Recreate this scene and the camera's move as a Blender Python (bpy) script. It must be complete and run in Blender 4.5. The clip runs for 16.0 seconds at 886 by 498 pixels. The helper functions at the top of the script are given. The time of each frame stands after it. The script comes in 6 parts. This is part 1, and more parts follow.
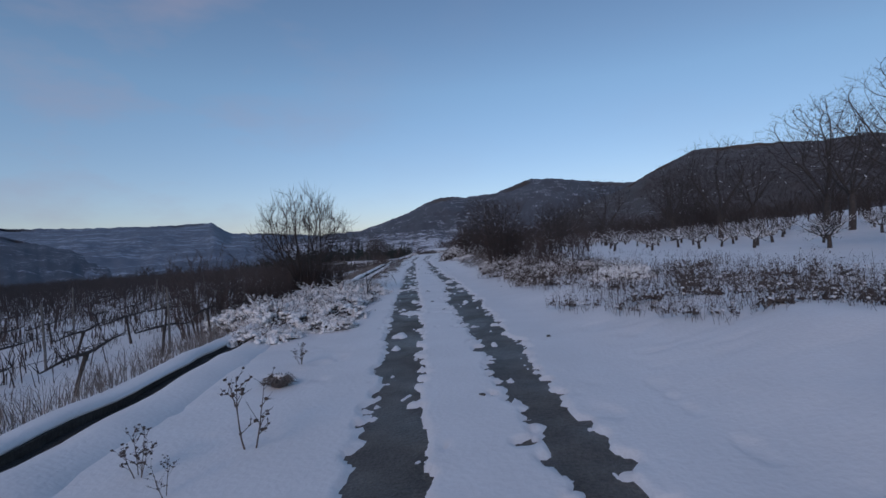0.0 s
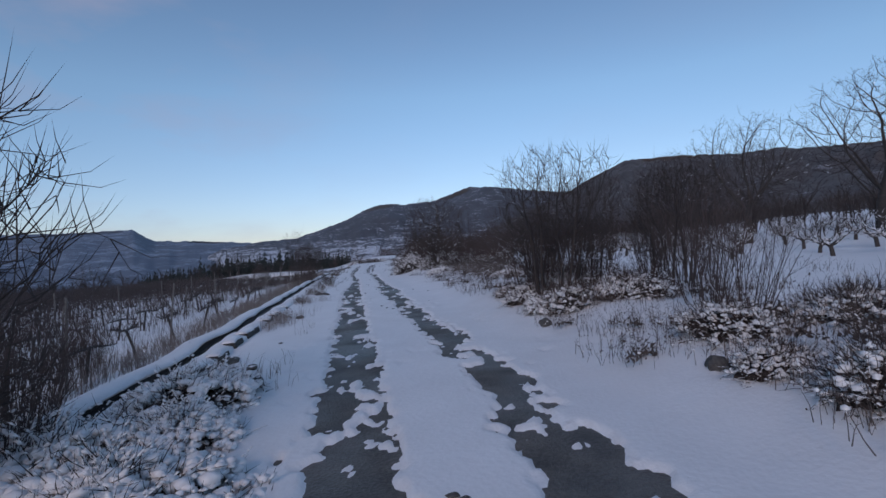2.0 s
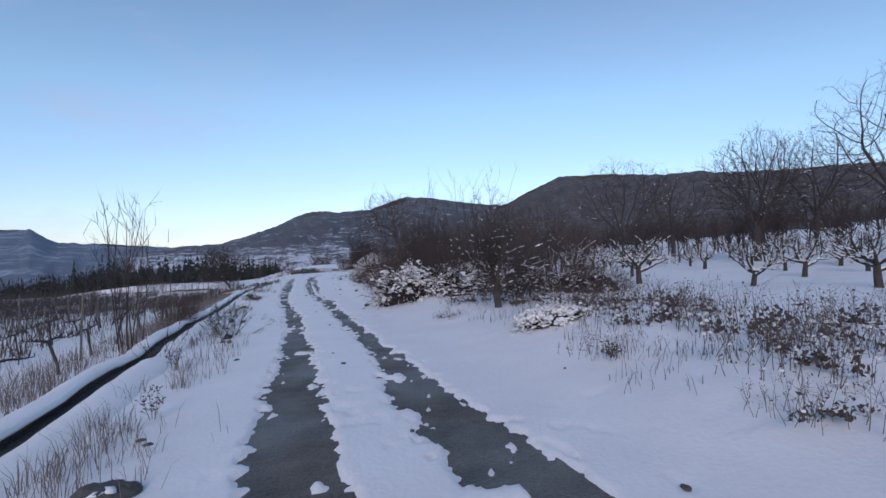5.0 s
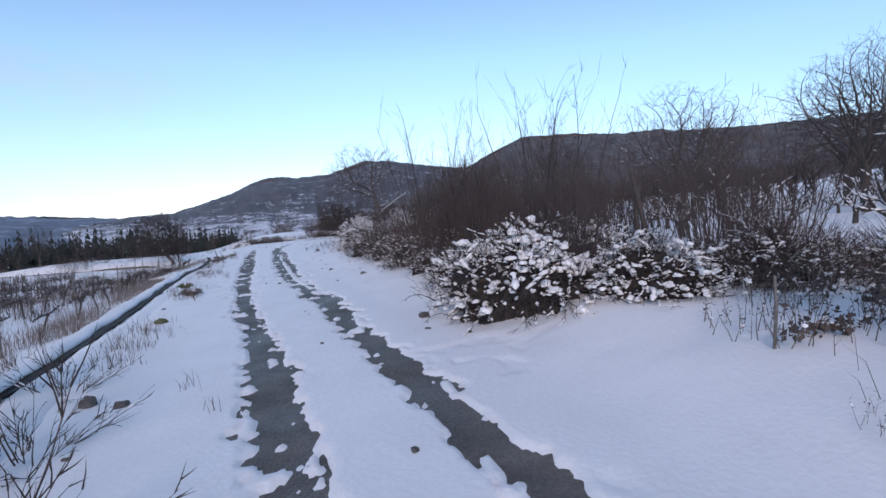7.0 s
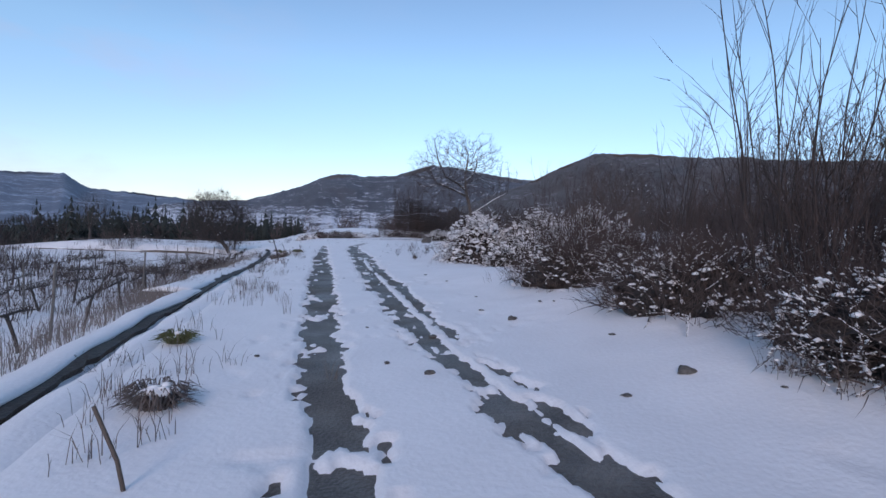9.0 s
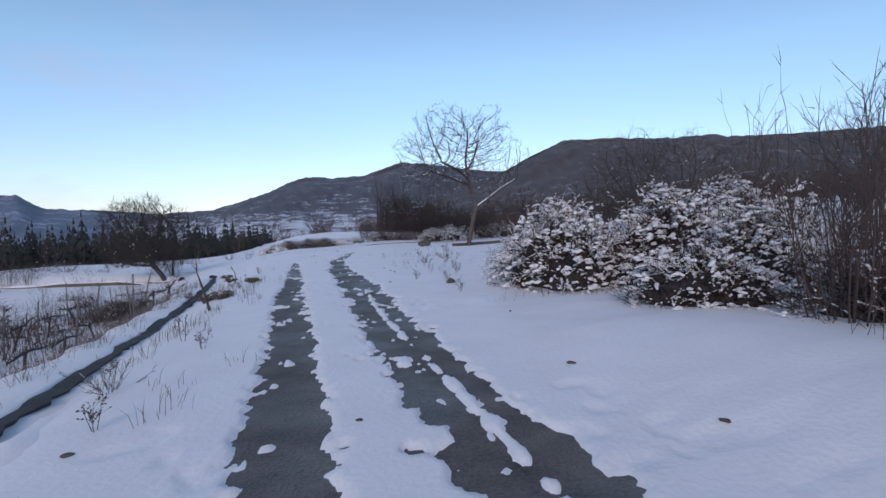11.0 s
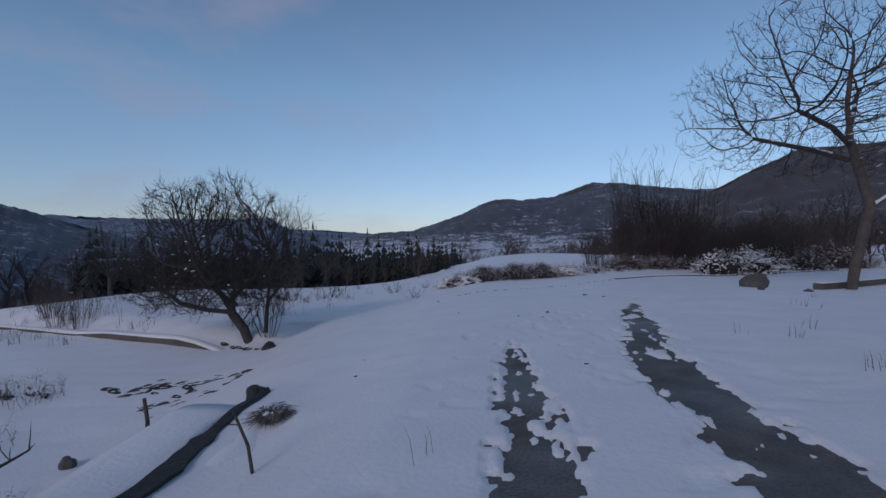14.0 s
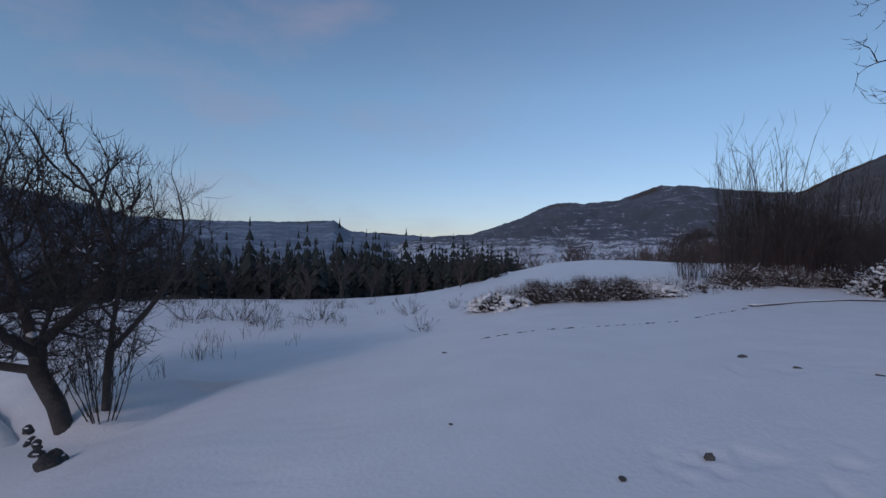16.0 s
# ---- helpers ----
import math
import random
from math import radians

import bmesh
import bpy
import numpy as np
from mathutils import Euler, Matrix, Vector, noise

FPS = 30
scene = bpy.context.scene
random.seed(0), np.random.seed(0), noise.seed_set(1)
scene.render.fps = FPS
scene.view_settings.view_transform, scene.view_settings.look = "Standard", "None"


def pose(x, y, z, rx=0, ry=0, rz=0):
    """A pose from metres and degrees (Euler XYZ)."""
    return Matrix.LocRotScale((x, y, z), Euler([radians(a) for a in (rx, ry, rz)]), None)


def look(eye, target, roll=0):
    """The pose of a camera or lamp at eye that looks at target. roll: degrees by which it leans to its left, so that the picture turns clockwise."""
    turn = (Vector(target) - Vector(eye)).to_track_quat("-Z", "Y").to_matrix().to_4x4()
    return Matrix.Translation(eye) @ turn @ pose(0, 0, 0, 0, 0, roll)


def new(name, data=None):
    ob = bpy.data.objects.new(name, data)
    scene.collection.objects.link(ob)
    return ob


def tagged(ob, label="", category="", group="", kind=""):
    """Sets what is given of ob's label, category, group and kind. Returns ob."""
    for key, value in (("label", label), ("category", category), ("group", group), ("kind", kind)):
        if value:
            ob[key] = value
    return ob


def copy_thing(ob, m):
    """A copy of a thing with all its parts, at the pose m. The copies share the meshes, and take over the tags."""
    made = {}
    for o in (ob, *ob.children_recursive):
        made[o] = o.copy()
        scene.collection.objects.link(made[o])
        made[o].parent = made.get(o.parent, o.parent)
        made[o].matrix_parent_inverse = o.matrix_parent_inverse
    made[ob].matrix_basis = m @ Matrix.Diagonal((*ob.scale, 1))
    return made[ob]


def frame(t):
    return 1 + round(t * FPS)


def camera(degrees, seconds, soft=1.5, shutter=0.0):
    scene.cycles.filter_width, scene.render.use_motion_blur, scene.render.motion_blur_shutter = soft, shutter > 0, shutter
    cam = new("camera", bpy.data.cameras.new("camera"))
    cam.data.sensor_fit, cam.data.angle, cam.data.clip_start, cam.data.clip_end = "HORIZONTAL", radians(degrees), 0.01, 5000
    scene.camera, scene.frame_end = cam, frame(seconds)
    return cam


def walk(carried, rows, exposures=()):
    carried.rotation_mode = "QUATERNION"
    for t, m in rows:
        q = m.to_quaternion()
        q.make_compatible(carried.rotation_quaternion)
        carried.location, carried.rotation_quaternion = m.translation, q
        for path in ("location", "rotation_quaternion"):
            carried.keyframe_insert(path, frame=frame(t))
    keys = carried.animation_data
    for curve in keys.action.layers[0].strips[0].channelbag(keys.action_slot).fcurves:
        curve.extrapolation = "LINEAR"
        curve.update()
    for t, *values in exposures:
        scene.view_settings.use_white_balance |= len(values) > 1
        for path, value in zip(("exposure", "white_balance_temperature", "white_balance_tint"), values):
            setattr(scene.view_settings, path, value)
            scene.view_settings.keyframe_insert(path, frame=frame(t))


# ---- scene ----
cam = camera(84.0, 16.0)
PATH = [
    (0, (0.006, 0.001, 1.46), (0.006, 2.001, 1.45), -2.4),
    (0.5, (-0.224, 3.112, 1.485), (-0.092, 5.107, 1.545), -2.9),
    (1, (-0.492, 6.272, 1.484), (-0.392, 8.268, 1.533), -3.5),
    (1.5, (-0.692, 9.556, 1.496), (-0.565, 11.55, 1.568), -3.6),
    (2, (-0.916, 12.784, 1.498), (-0.669, 14.769, 1.508), -2.6),
    (2.5, (-1.094, 16.019, 1.477), (-0.867, 18.006, 1.502), -1.9),
    (3, (-1.301, 18.971, 1.47), (-1.079, 20.958, 1.512), -0.6),
    (3.5, (-1.651, 21.834, 1.516), (-1.269, 23.797, 1.493), -2.0),
    (4, (-1.882, 24.517, 1.548), (-1.482, 26.476, 1.6), -0.8),
    (6.5, (-2.156, 35.22, 1.548), (-1.491, 37.106, 1.5), -3.3),
    (7, (-2.442, 37.805, 1.532), (-1.792, 39.693, 1.423), -2.8),
    (7.5, (-2.55, 40.402, 1.49), (-1.951, 42.306, 1.375), -2.5),
    (8, (-2.754, 43.076, 1.464), (-2.238, 45.006, 1.375), -1.9),
    (8.5, (-2.963, 45.184, 1.464), (-2.415, 47.104, 1.353), -1.3),
    (9, (-3.244, 47.63, 1.378), (-2.813, 49.581, 1.303), 2.8),
    (11.5, (-3.386, 59.003, 1.571), (-2.858, 60.93, 1.48), -2.1),
    (12, (-3.572, 62.016, 1.526), (-3.46, 64.013, 1.542), 2.1),
    (12.5, (-3.779, 64.792, 1.488), (-4.034, 66.776, 1.52), 4.5),
    (13, (-3.913, 67.413, 1.479), (-4.17, 69.395, 1.546), 0.6),
    (13.5, (-4.016, 70.044, 1.487), (-4.234, 72.032, 1.493), -0.8),
    (14, (-4.101, 72.371, 1.477), (-4.312, 74.359, 1.482), -0.0),
    (14.5, (-4.041, 74.356, 1.434), (-4.341, 76.331, 1.331), -2.5),
    (15, (-4.062, 76.226, 1.392), (-4.651, 78.135, 1.301), -0.8),
    (15.5, (-4.04, 78.001, 1.404), (-4.601, 79.921, 1.408), -2.4),
    (16, (-4.055, 79.246, 1.543), (-4.502, 81.196, 1.561), 0.8),
]
walk(
    cam,
    [(t, look(eye, target, roll)) for t, eye, target, roll in PATH],
    exposures=[(0.0, -0.06, 6090, 14), (0.6, 0.14, 6090, 14), (2.5, 0.14, 6140, 14), (4.2, 0.44, 6290, 14), (6.3, 0.88, 6300, 14), (7.5, 0.98, 6390, 14), (9.0, 0.74, 6210, 14), (11.3, 0.66, 6340, 14), (12.0, 0.6, 6240, 14), (12.5, 0.29, 6090, 14), (13.2, -0.01, 6040, 14), (14.0, -0.14, 6040, 14), (15.0, 0.01, 6040, 14), (16.0, -0.09, 6040, 14)],
)

# ---- light ----
SUN_AZ, SUN_EL = -156.0, 27.0
world = bpy.data.worlds.new("winter_sky")
scene.world = world
world.use_nodes = True
wn, wl = world.node_tree.nodes, world.node_tree.links
wn.clear()
w_out = wn.new("ShaderNodeOutputWorld")
w_bg = wn.new("ShaderNodeBackground")
w_sky = wn.new("ShaderNodeTexSky")
w_sky.sky_type = "NISHITA"
w_sky.sun_disc = False
w_sky.sun_elevation = radians(SUN_EL)
w_sky.sun_rotation = radians(SUN_AZ)
w_sky.altitude = 400
w_sky.air_density, w_sky.dust_density, w_sky.ozone_density = 1.0, 0.25, 1.3
w_bg.inputs["Strength"].default_value = 0.118
# thin drifting cloud, a little pink, over the valley side of the sky
w_geo = wn.new("ShaderNodeTexCoord")
w_map = wn.new("ShaderNodeMapping")
w_map.inputs["Scale"].default_value = (2.2, 2.2, 5.5)
w_noise = wn.new("ShaderNodeTexNoise")
w_noise.inputs["Scale"].default_value = 1.6
w_noise.inputs["Detail"].default_value = 6.0
w_noise.inputs["Roughness"].default_value = 0.55
w_ramp = wn.new("ShaderNodeValToRGB")
w_ramp.color_ramp.elements[0].position, w_ramp.color_ramp.elements[1].position = 0.50, 0.78
w_ramp.color_ramp.elements[0].color, w_ramp.color_ramp.elements[1].color = (0, 0, 0, 1), (0.55, 0.55, 0.55, 1)
w_mix = wn.new("ShaderNodeMix")
w_mix.data_type = "RGBA"
w_mix.inputs["B"].default_value = (2.9, 2.65, 3.2, 1)
wl.new(w_geo.outputs["Generated"], w_map.inputs["Vector"])
wl.new(w_map.outputs["Vector"], w_noise.inputs["Vector"])
wl.new(w_noise.outputs["Fac"], w_ramp.inputs["Fac"])
# clear air: a paler, pinkish horizon under a deep clean blue
w_sep = wn.new("ShaderNodeSeparateXYZ")
w_grade = wn.new("ShaderNodeValToRGB")
for k, (pos, col) in enumerate(((0.0, (0.59, 0.57, 0.67)), (0.10, (0.75, 0.76, 0.82)), (0.30, (0.93, 1.0, 0.965)), (0.7, (0.85, 0.86, 0.85)))):
    el_ = w_grade.color_ramp.elements[k] if k < 2 else w_grade.color_ramp.elements.new(pos)
    el_.position, el_.color = pos, (*col, 1)
w_tint = wn.new("ShaderNodeMix")
w_tint.data_type, w_tint.blend_type = "RGBA", "MULTIPLY"
w_tint.inputs["Factor"].default_value = 1.0
wl.new(w_geo.outputs["Generated"], w_sep.inputs["Vector"])
wl.new(w_sep.outputs["Z"], w_grade.inputs["Fac"])
wl.new(w_sky.outputs["Color"], w_tint.inputs["A"])
wl.new(w_grade.outputs["Color"], w_tint.inputs["B"])
wl.new(w_tint.outputs["Result"], w_mix.inputs["A"])
# the cloud lies over the valley only
w_side = wn.new("ShaderNodeMapRange")
w_side.inputs["From Min"].default_value, w_side.inputs["From Max"].default_value = -0.05, -0.45
w_side.inputs["To Min"].default_value = 0.12
w_veil = wn.new("ShaderNodeMath")
w_veil.operation = "MULTIPLY"
wl.new(w_sep.outputs["X"], w_side.inputs["Value"])
wl.new(w_ramp.outputs["Color"], w_veil.inputs[0])
wl.new(w_side.outputs["Result"], w_veil.inputs[1])
wl.new(w_veil.outputs["Value"], w_mix.inputs["Factor"])
wl.new(w_mix.outputs["Result"], w_bg.inputs["Color"])
wl.new(w_bg.outputs["Background"], w_out.inputs["Surface"])

sun = new("sun", bpy.data.lights.new("sun", "SUN"))
sun.data.energy, sun.data.angle, sun.data.color = 0.8, radians(14), (1.0, 0.77, 0.67)
sa, se = radians(SUN_AZ), radians(SUN_EL)
sun.matrix_world = look((0, 0, 60), (-60 * math.sin(sa) * math.cos(se), -60 * math.cos(sa) * math.cos(se), 60 - 60 * math.sin(se)))


# ---- materials ----
def material(name, base, second=None, scale=4.0, rough=0.8, bump=0.3, bump_scale=40.0, detail_mix=0.5, per_object=0.0, metallic=0.0, spread=(0.35, 0.65), wet=None):
    """A procedural surface: two colours mixed by noise at two sizes, with fine relief."""
    m = bpy.data.materials.new(name)
    m.use_nodes = True
    n, l = m.node_tree.nodes, m.node_tree.links
    b = n["Principled BSDF"]
    b.inputs["Roughness"].default_value = rough
    b.inputs["Metallic"].default_value = metallic
    co = n.new("ShaderNodeTexCoord")
    big, fine = n.new("ShaderNodeTexNoise"), n.new("ShaderNodeTexNoise")
    big.inputs["Scale"].default_value, fine.inputs["Scale"].default_value = scale, bump_scale
    big.inputs["Detail"].default_value, fine.inputs["Detail"].default_value = 5.0, 4.0
    for t in (big, fine):
        l.new(co.outputs["Object"], t.inputs["Vector"])
    add = n.new("ShaderNodeMix")
    add.inputs["Factor"].default_value = detail_mix
    l.new(big.outputs["Fac"], add.inputs["A"])
    l.new(fine.outputs["Fac"], add.inputs["B"])
    ramp = n.new("ShaderNodeMapRange")
    ramp.inputs["From Min"].default_value, ramp.inputs["From Max"].default_value = spread
    l.new(add.outputs["Result"], ramp.inputs["Value"])
    mix = n.new("ShaderNodeMix")
    mix.data_type = "RGBA"
    mix.inputs["A"].default_value = (*base, 1)
    mix.inputs["B"].default_value = (*(second or base), 1)
    l.new(ramp.outputs["Result"], mix.inputs["Factor"])
    col = mix.outputs["Result"]
    if per_object:
        info = n.new("ShaderNodeObjectInfo")
        hsv = n.new("ShaderNodeHueSaturation")
        mr = n.new("ShaderNodeMapRange")
        mr.inputs["To Min"].default_value, mr.inputs["To Max"].default_value = 1 - per_object, 1 + per_object
        l.new(info.outputs["Random"], mr.inputs["Value"])
        l.new(mr.outputs["Result"], hsv.inputs["Value"])
        l.new(col, hsv.inputs["Color"])
        col = hsv.outputs["Color"]
    l.new(col, b.inputs["Base Color"])
    if wet:
        pool, shine = n.new("ShaderNodeTexNoise"), n.new("ShaderNodeMapRange")
        pool.inputs["Scale"].default_value, pool.inputs["Detail"].default_value = 0.9, 4.0
        shine.inputs["From Min"].default_value, shine.inputs["From Max"].default_value = 0.40, 0.62
        shine.inputs["To Min"].default_value, shine.inputs["To Max"].default_value = rough, wet
        l.new(co.outputs["Object"], pool.inputs["Vector"])
        l.new(pool.outputs["Fac"], shine.inputs["Value"])
        l.new(shine.outputs["Result"], b.inputs["Roughness"])
    if bump:
        bp = n.new("ShaderNodeBump")
        bp.inputs["Strength"].default_value = bump
        bp.inputs["Distance"].default_value = 0.02
        l.new(fine.outputs["Fac"], bp.inputs["Height"])
        l.new(bp.outputs["Normal"], b.inputs["Normal"])
    return m


SNOW = material("snow", (0.76, 0.75, 0.75), (0.83, 0.82, 0.82), 1.3, 0.55, 0.35, 22.0, 0.4)
ASPHALT = material("wet_asphalt", (0.042, 0.037, 0.032), (0.16, 0.142, 0.122), 2.6, 0.72, 0.9, 38.0, 0.45, spread=(0.34, 0.68), wet=0.42)
BARK = material("bark", (0.034, 0.028, 0.026), (0.085, 0.07, 0.062), 6.0, 0.9, 0.8, 40.0)
GREY_BARK = material("grey_bark", (0.10, 0.09, 0.085), (0.20, 0.185, 0.17), 6.0, 0.9, 0.8, 40.0)
TWIG = material("twig", (0.030, 0.024, 0.022), (0.062, 0.047, 0.042), 3.0, 0.85, 0.0)
RED_TWIG = material("reddish_twig", (0.050, 0.037, 0.034), (0.105, 0.077, 0.068), 3.0, 0.85, 0.0)
# concrete darkened in colour for the shade on the channel's wall face
CONCRETE = material("shade_dark_concrete", (0.045, 0.043, 0.042), (0.10, 0.095, 0.09), 3.0, 0.85, 0.6, 35.0)
WALL_CONCRETE = material("weathered_concrete", (0.06, 0.052, 0.044), (0.14, 0.12, 0.10), 2.0, 0.85, 0.6, 25.0)
STRAW = material("dry_straw", (0.23, 0.20, 0.18), (0.13, 0.112, 0.104), 1.2, 0.9, 0.0)
DARK_STRAW = material("dark_dead_grass", (0.085, 0.071, 0.065), (0.17, 0.138, 0.122), 0.9, 0.9, 0.0)
LEAF = material("withered_leaf", (0.045, 0.036, 0.033), (0.10, 0.076, 0.064), 2.0, 0.8, 0.0)
# near-black: the shade between inner twigs is put into the colour
SHADED_TANGLE = material("shaded_tangle", (0.012, 0.010, 0.009), (0.065, 0.049, 0.042), 11.0, 0.95, 1.0, 38.0, 0.55, spread=(0.42, 0.62))
# dark earth and stumps; on the channel the colour holds the slot's shade
MUD_AND_SHADE = material("mud_and_shade", (0.012, 0.011, 0.010), (0.04, 0.035, 0.03), 5.0, 0.7, 1.0, 25.0)
GREEN = material("moss_green", (0.06, 0.07, 0.025), (0.14, 0.14, 0.05), 4.0, 0.9, 0.4)
SPRUCE = material("spruce_needles", (0.016, 0.022, 0.019), (0.035, 0.043, 0.036), 3.0, 0.85, 0.0, per_object=0.3)
ROCK = material("dark_rock", (0.05, 0.047, 0.045), (0.13, 0.12, 0.11), 5.0, 0.85, 0.8, 30.0)
STEEL = material("rusty_steel", (0.06, 0.05, 0.045), (0.11, 0.08, 0.06), 20.0, 0.6, 0.3, 90.0)


def slope_material(name, woods, woods2, snow, scale, cover, tilt, fields=None, edge=0.16):
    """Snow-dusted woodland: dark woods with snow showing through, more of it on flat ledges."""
    m = bpy.data.materials.new(name)
    m.use_nodes = True
    n, l = m.node_tree.nodes, m.node_tree.links
    b = n["Principled BSDF"]
    b.inputs["Roughness"].default_value = 0.95
    co = n.new("ShaderNodeTexCoord")
    a, c, e = (n.new("ShaderNodeTexNoise") for _ in range(3))
    for t, s, d in ((a, scale, 8.0), (c, scale * 9, 6.0), (e, scale * 0.3, 3.0)):
        t.inputs["Scale"].default_value, t.inputs["Detail"].default_value = s, d
        t.inputs["Roughness"].default_value = 0.65
        l.new(co.outputs["Object"], t.inputs["Vector"])
    w = n.new("ShaderNodeMix")
    w.data_type = "RGBA"
    w.inputs["A"].default_value, w.inputs["B"].default_value = (*woods, 1), (*woods2, 1)
    l.new(e.outputs["Fac"], w.inputs["Factor"])
    s = n.new("ShaderNodeMath")
    s.operation = "ADD"
    l.new(a.outputs["Fac"], s.inputs[0])
    l.new(c.outputs["Fac"], s.inputs[1])
    geo = n.new("ShaderNodeNewGeometry")
    sep = n.new("ShaderNodeSeparateXYZ")
    l.new(geo.outputs["Normal"], sep.inputs["Vector"])
    t2 = n.new("ShaderNodeMath")
    t2.operation = "MULTIPLY_ADD"
    t2.inputs[1].default_value = tilt
    l.new(sep.outputs["Z"], t2.inputs[0])
    l.new(s.outputs["Value"], t2.inputs[2])
    r = n.new("ShaderNodeMapRange")
    r.inputs["From Min"].default_value, r.inputs["From Max"].default_value = cover, cover + edge
    l.new(t2.outputs["Value"], r.inputs["Value"])
    if fields:
        sz = n.new("ShaderNodeSeparateXYZ")
        l.new(co.outputs["Object"], sz.inputs["Vector"])
        low = n.new("ShaderNodeMapRange")
        low.inputs["From Min"].default_value, low.inputs["From Max"].default_value = fields[1], fields[0]
        low.inputs["To Max"].default_value = fields[2]
        l.new(sz.outputs["Z"], low.inputs["Value"])
        mp = n.new("ShaderNodeMapping")
        mp.inputs["Scale"].default_value = (1, 1, 6)
        l.new(co.outputs["Object"], mp.inputs["Vector"])
        l.new(mp.outputs["Vector"], a.inputs["Vector"])
        plus = n.new("ShaderNodeMath")
        l.new(t2.outputs["Value"], plus.inputs[0])
        l.new(low.outputs["Result"], plus.inputs[1])
        l.new(plus.outputs["Value"], r.inputs["Value"])
    x = n.new("ShaderNodeMix")
    x.data_type = "RGBA"
    x.inputs["B"].default_value = (*snow, 1)
    l.new(r.outputs["Result"], x.inputs["Factor"])
    l.new(w.outputs["Result"], x.inputs["A"])
    l.new(x.outputs["Result"], b.inputs["Base Color"])
    return m


# blue haze of the distance is put into the woods and snow colours
FAR_SLOPE = slope_material("far_haze_slope", (0.095, 0.12, 0.165), (0.14, 0.172, 0.225), (0.33, 0.385, 0.47), 0.006, 1.52, 0.5)
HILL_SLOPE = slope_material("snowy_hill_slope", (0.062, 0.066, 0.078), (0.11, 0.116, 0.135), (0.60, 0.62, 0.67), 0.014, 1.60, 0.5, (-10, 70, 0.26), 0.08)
WOOD_SLOPE = slope_material("bare_wood_slope", (0.052, 0.044, 0.042), (0.12, 0.102, 0.096), (0.40, 0.39, 0.42), 0.05, 1.60, 0.5)
# nearer side: darker, with the distant air's blue tint in its colours too
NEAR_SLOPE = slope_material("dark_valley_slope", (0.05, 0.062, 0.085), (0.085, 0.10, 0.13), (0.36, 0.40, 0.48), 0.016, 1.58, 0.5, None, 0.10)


# ---- tools ----
def part(name, data, mat, parent=None, label=""):
    """Links a bmesh or (verts, faces) as one mesh object under its thing."""
    me = bpy.data.meshes.new(name)
    if isinstance(data, bmesh.types.BMesh):
        data.to_mesh(me)
        data.free()
    else:
        me.from_pydata([tuple(v) for v in data[0]], [], data[1])
    me.materials.append(mat)
    ob = new(name, me)
    if parent:
        ob.parent = parent
    if label:
        ob["label"] = label
    return ob


def smooth(ob):
    ob.data.polygons.foreach_set("use_smooth", [True] * len(ob.data.polygons))
    return ob


def lattice(ix, iy, seed):
    h = (ix.astype(np.int64) * 374761393 + iy.astype(np.int64) * 668265263 + seed * 974711) & 0x7FFFFFFF
    h = ((h ^ (h >> 13)) * 1274126177) & 0x7FFFFFFF
    return ((h ^ (h >> 16)) & 0xFFFF) / 65535.0


def value_noise(x, y, seed=0):
    """Smooth noise from 0 to 1 on arrays."""
    x, y = np.asarray(x, float), np.asarray(y, float)
    ix, iy = np.floor(x), np.floor(y)
    fx, fy = x - ix, y - iy
    fx, fy = fx * fx * (3 - 2 * fx), fy * fy * (3 - 2 * fy)
    a, b = lattice(ix, iy, seed), lattice(ix + 1, iy, seed)
    c, d = lattice(ix, iy + 1, seed), lattice(ix + 1, iy + 1, seed)
    return (a * (1 - fx) + b * fx) * (1 - fy) + (c * (1 - fx) + d * fx) * fy


def fractal(x, y, octaves=4, seed=0):
    total, amp, norm = 0.0, 1.0, 0.0
    for k in range(octaves):
        total = total + amp * value_noise(x * 2**k, y * 2**k, seed + 17 * k)
        norm, amp = norm + amp, amp * 0.5
    return total / norm


def step(a, b, v):
    v = np.clip((v - a) / (b - a), 0, 1)
    return v * v * (3 - 2 * v)


# ---- lie of the land ----
def road_x(y):
    """The left wheel track's middle line."""
    return np.interp(y, (-60, 0, 54, 66, 80, 400), (3.3, -0.32, -3.40, -3.86, -4.08, -4.6))


def canal_x(y):
    return -3.0 - 0.047 * np.asarray(y, float)


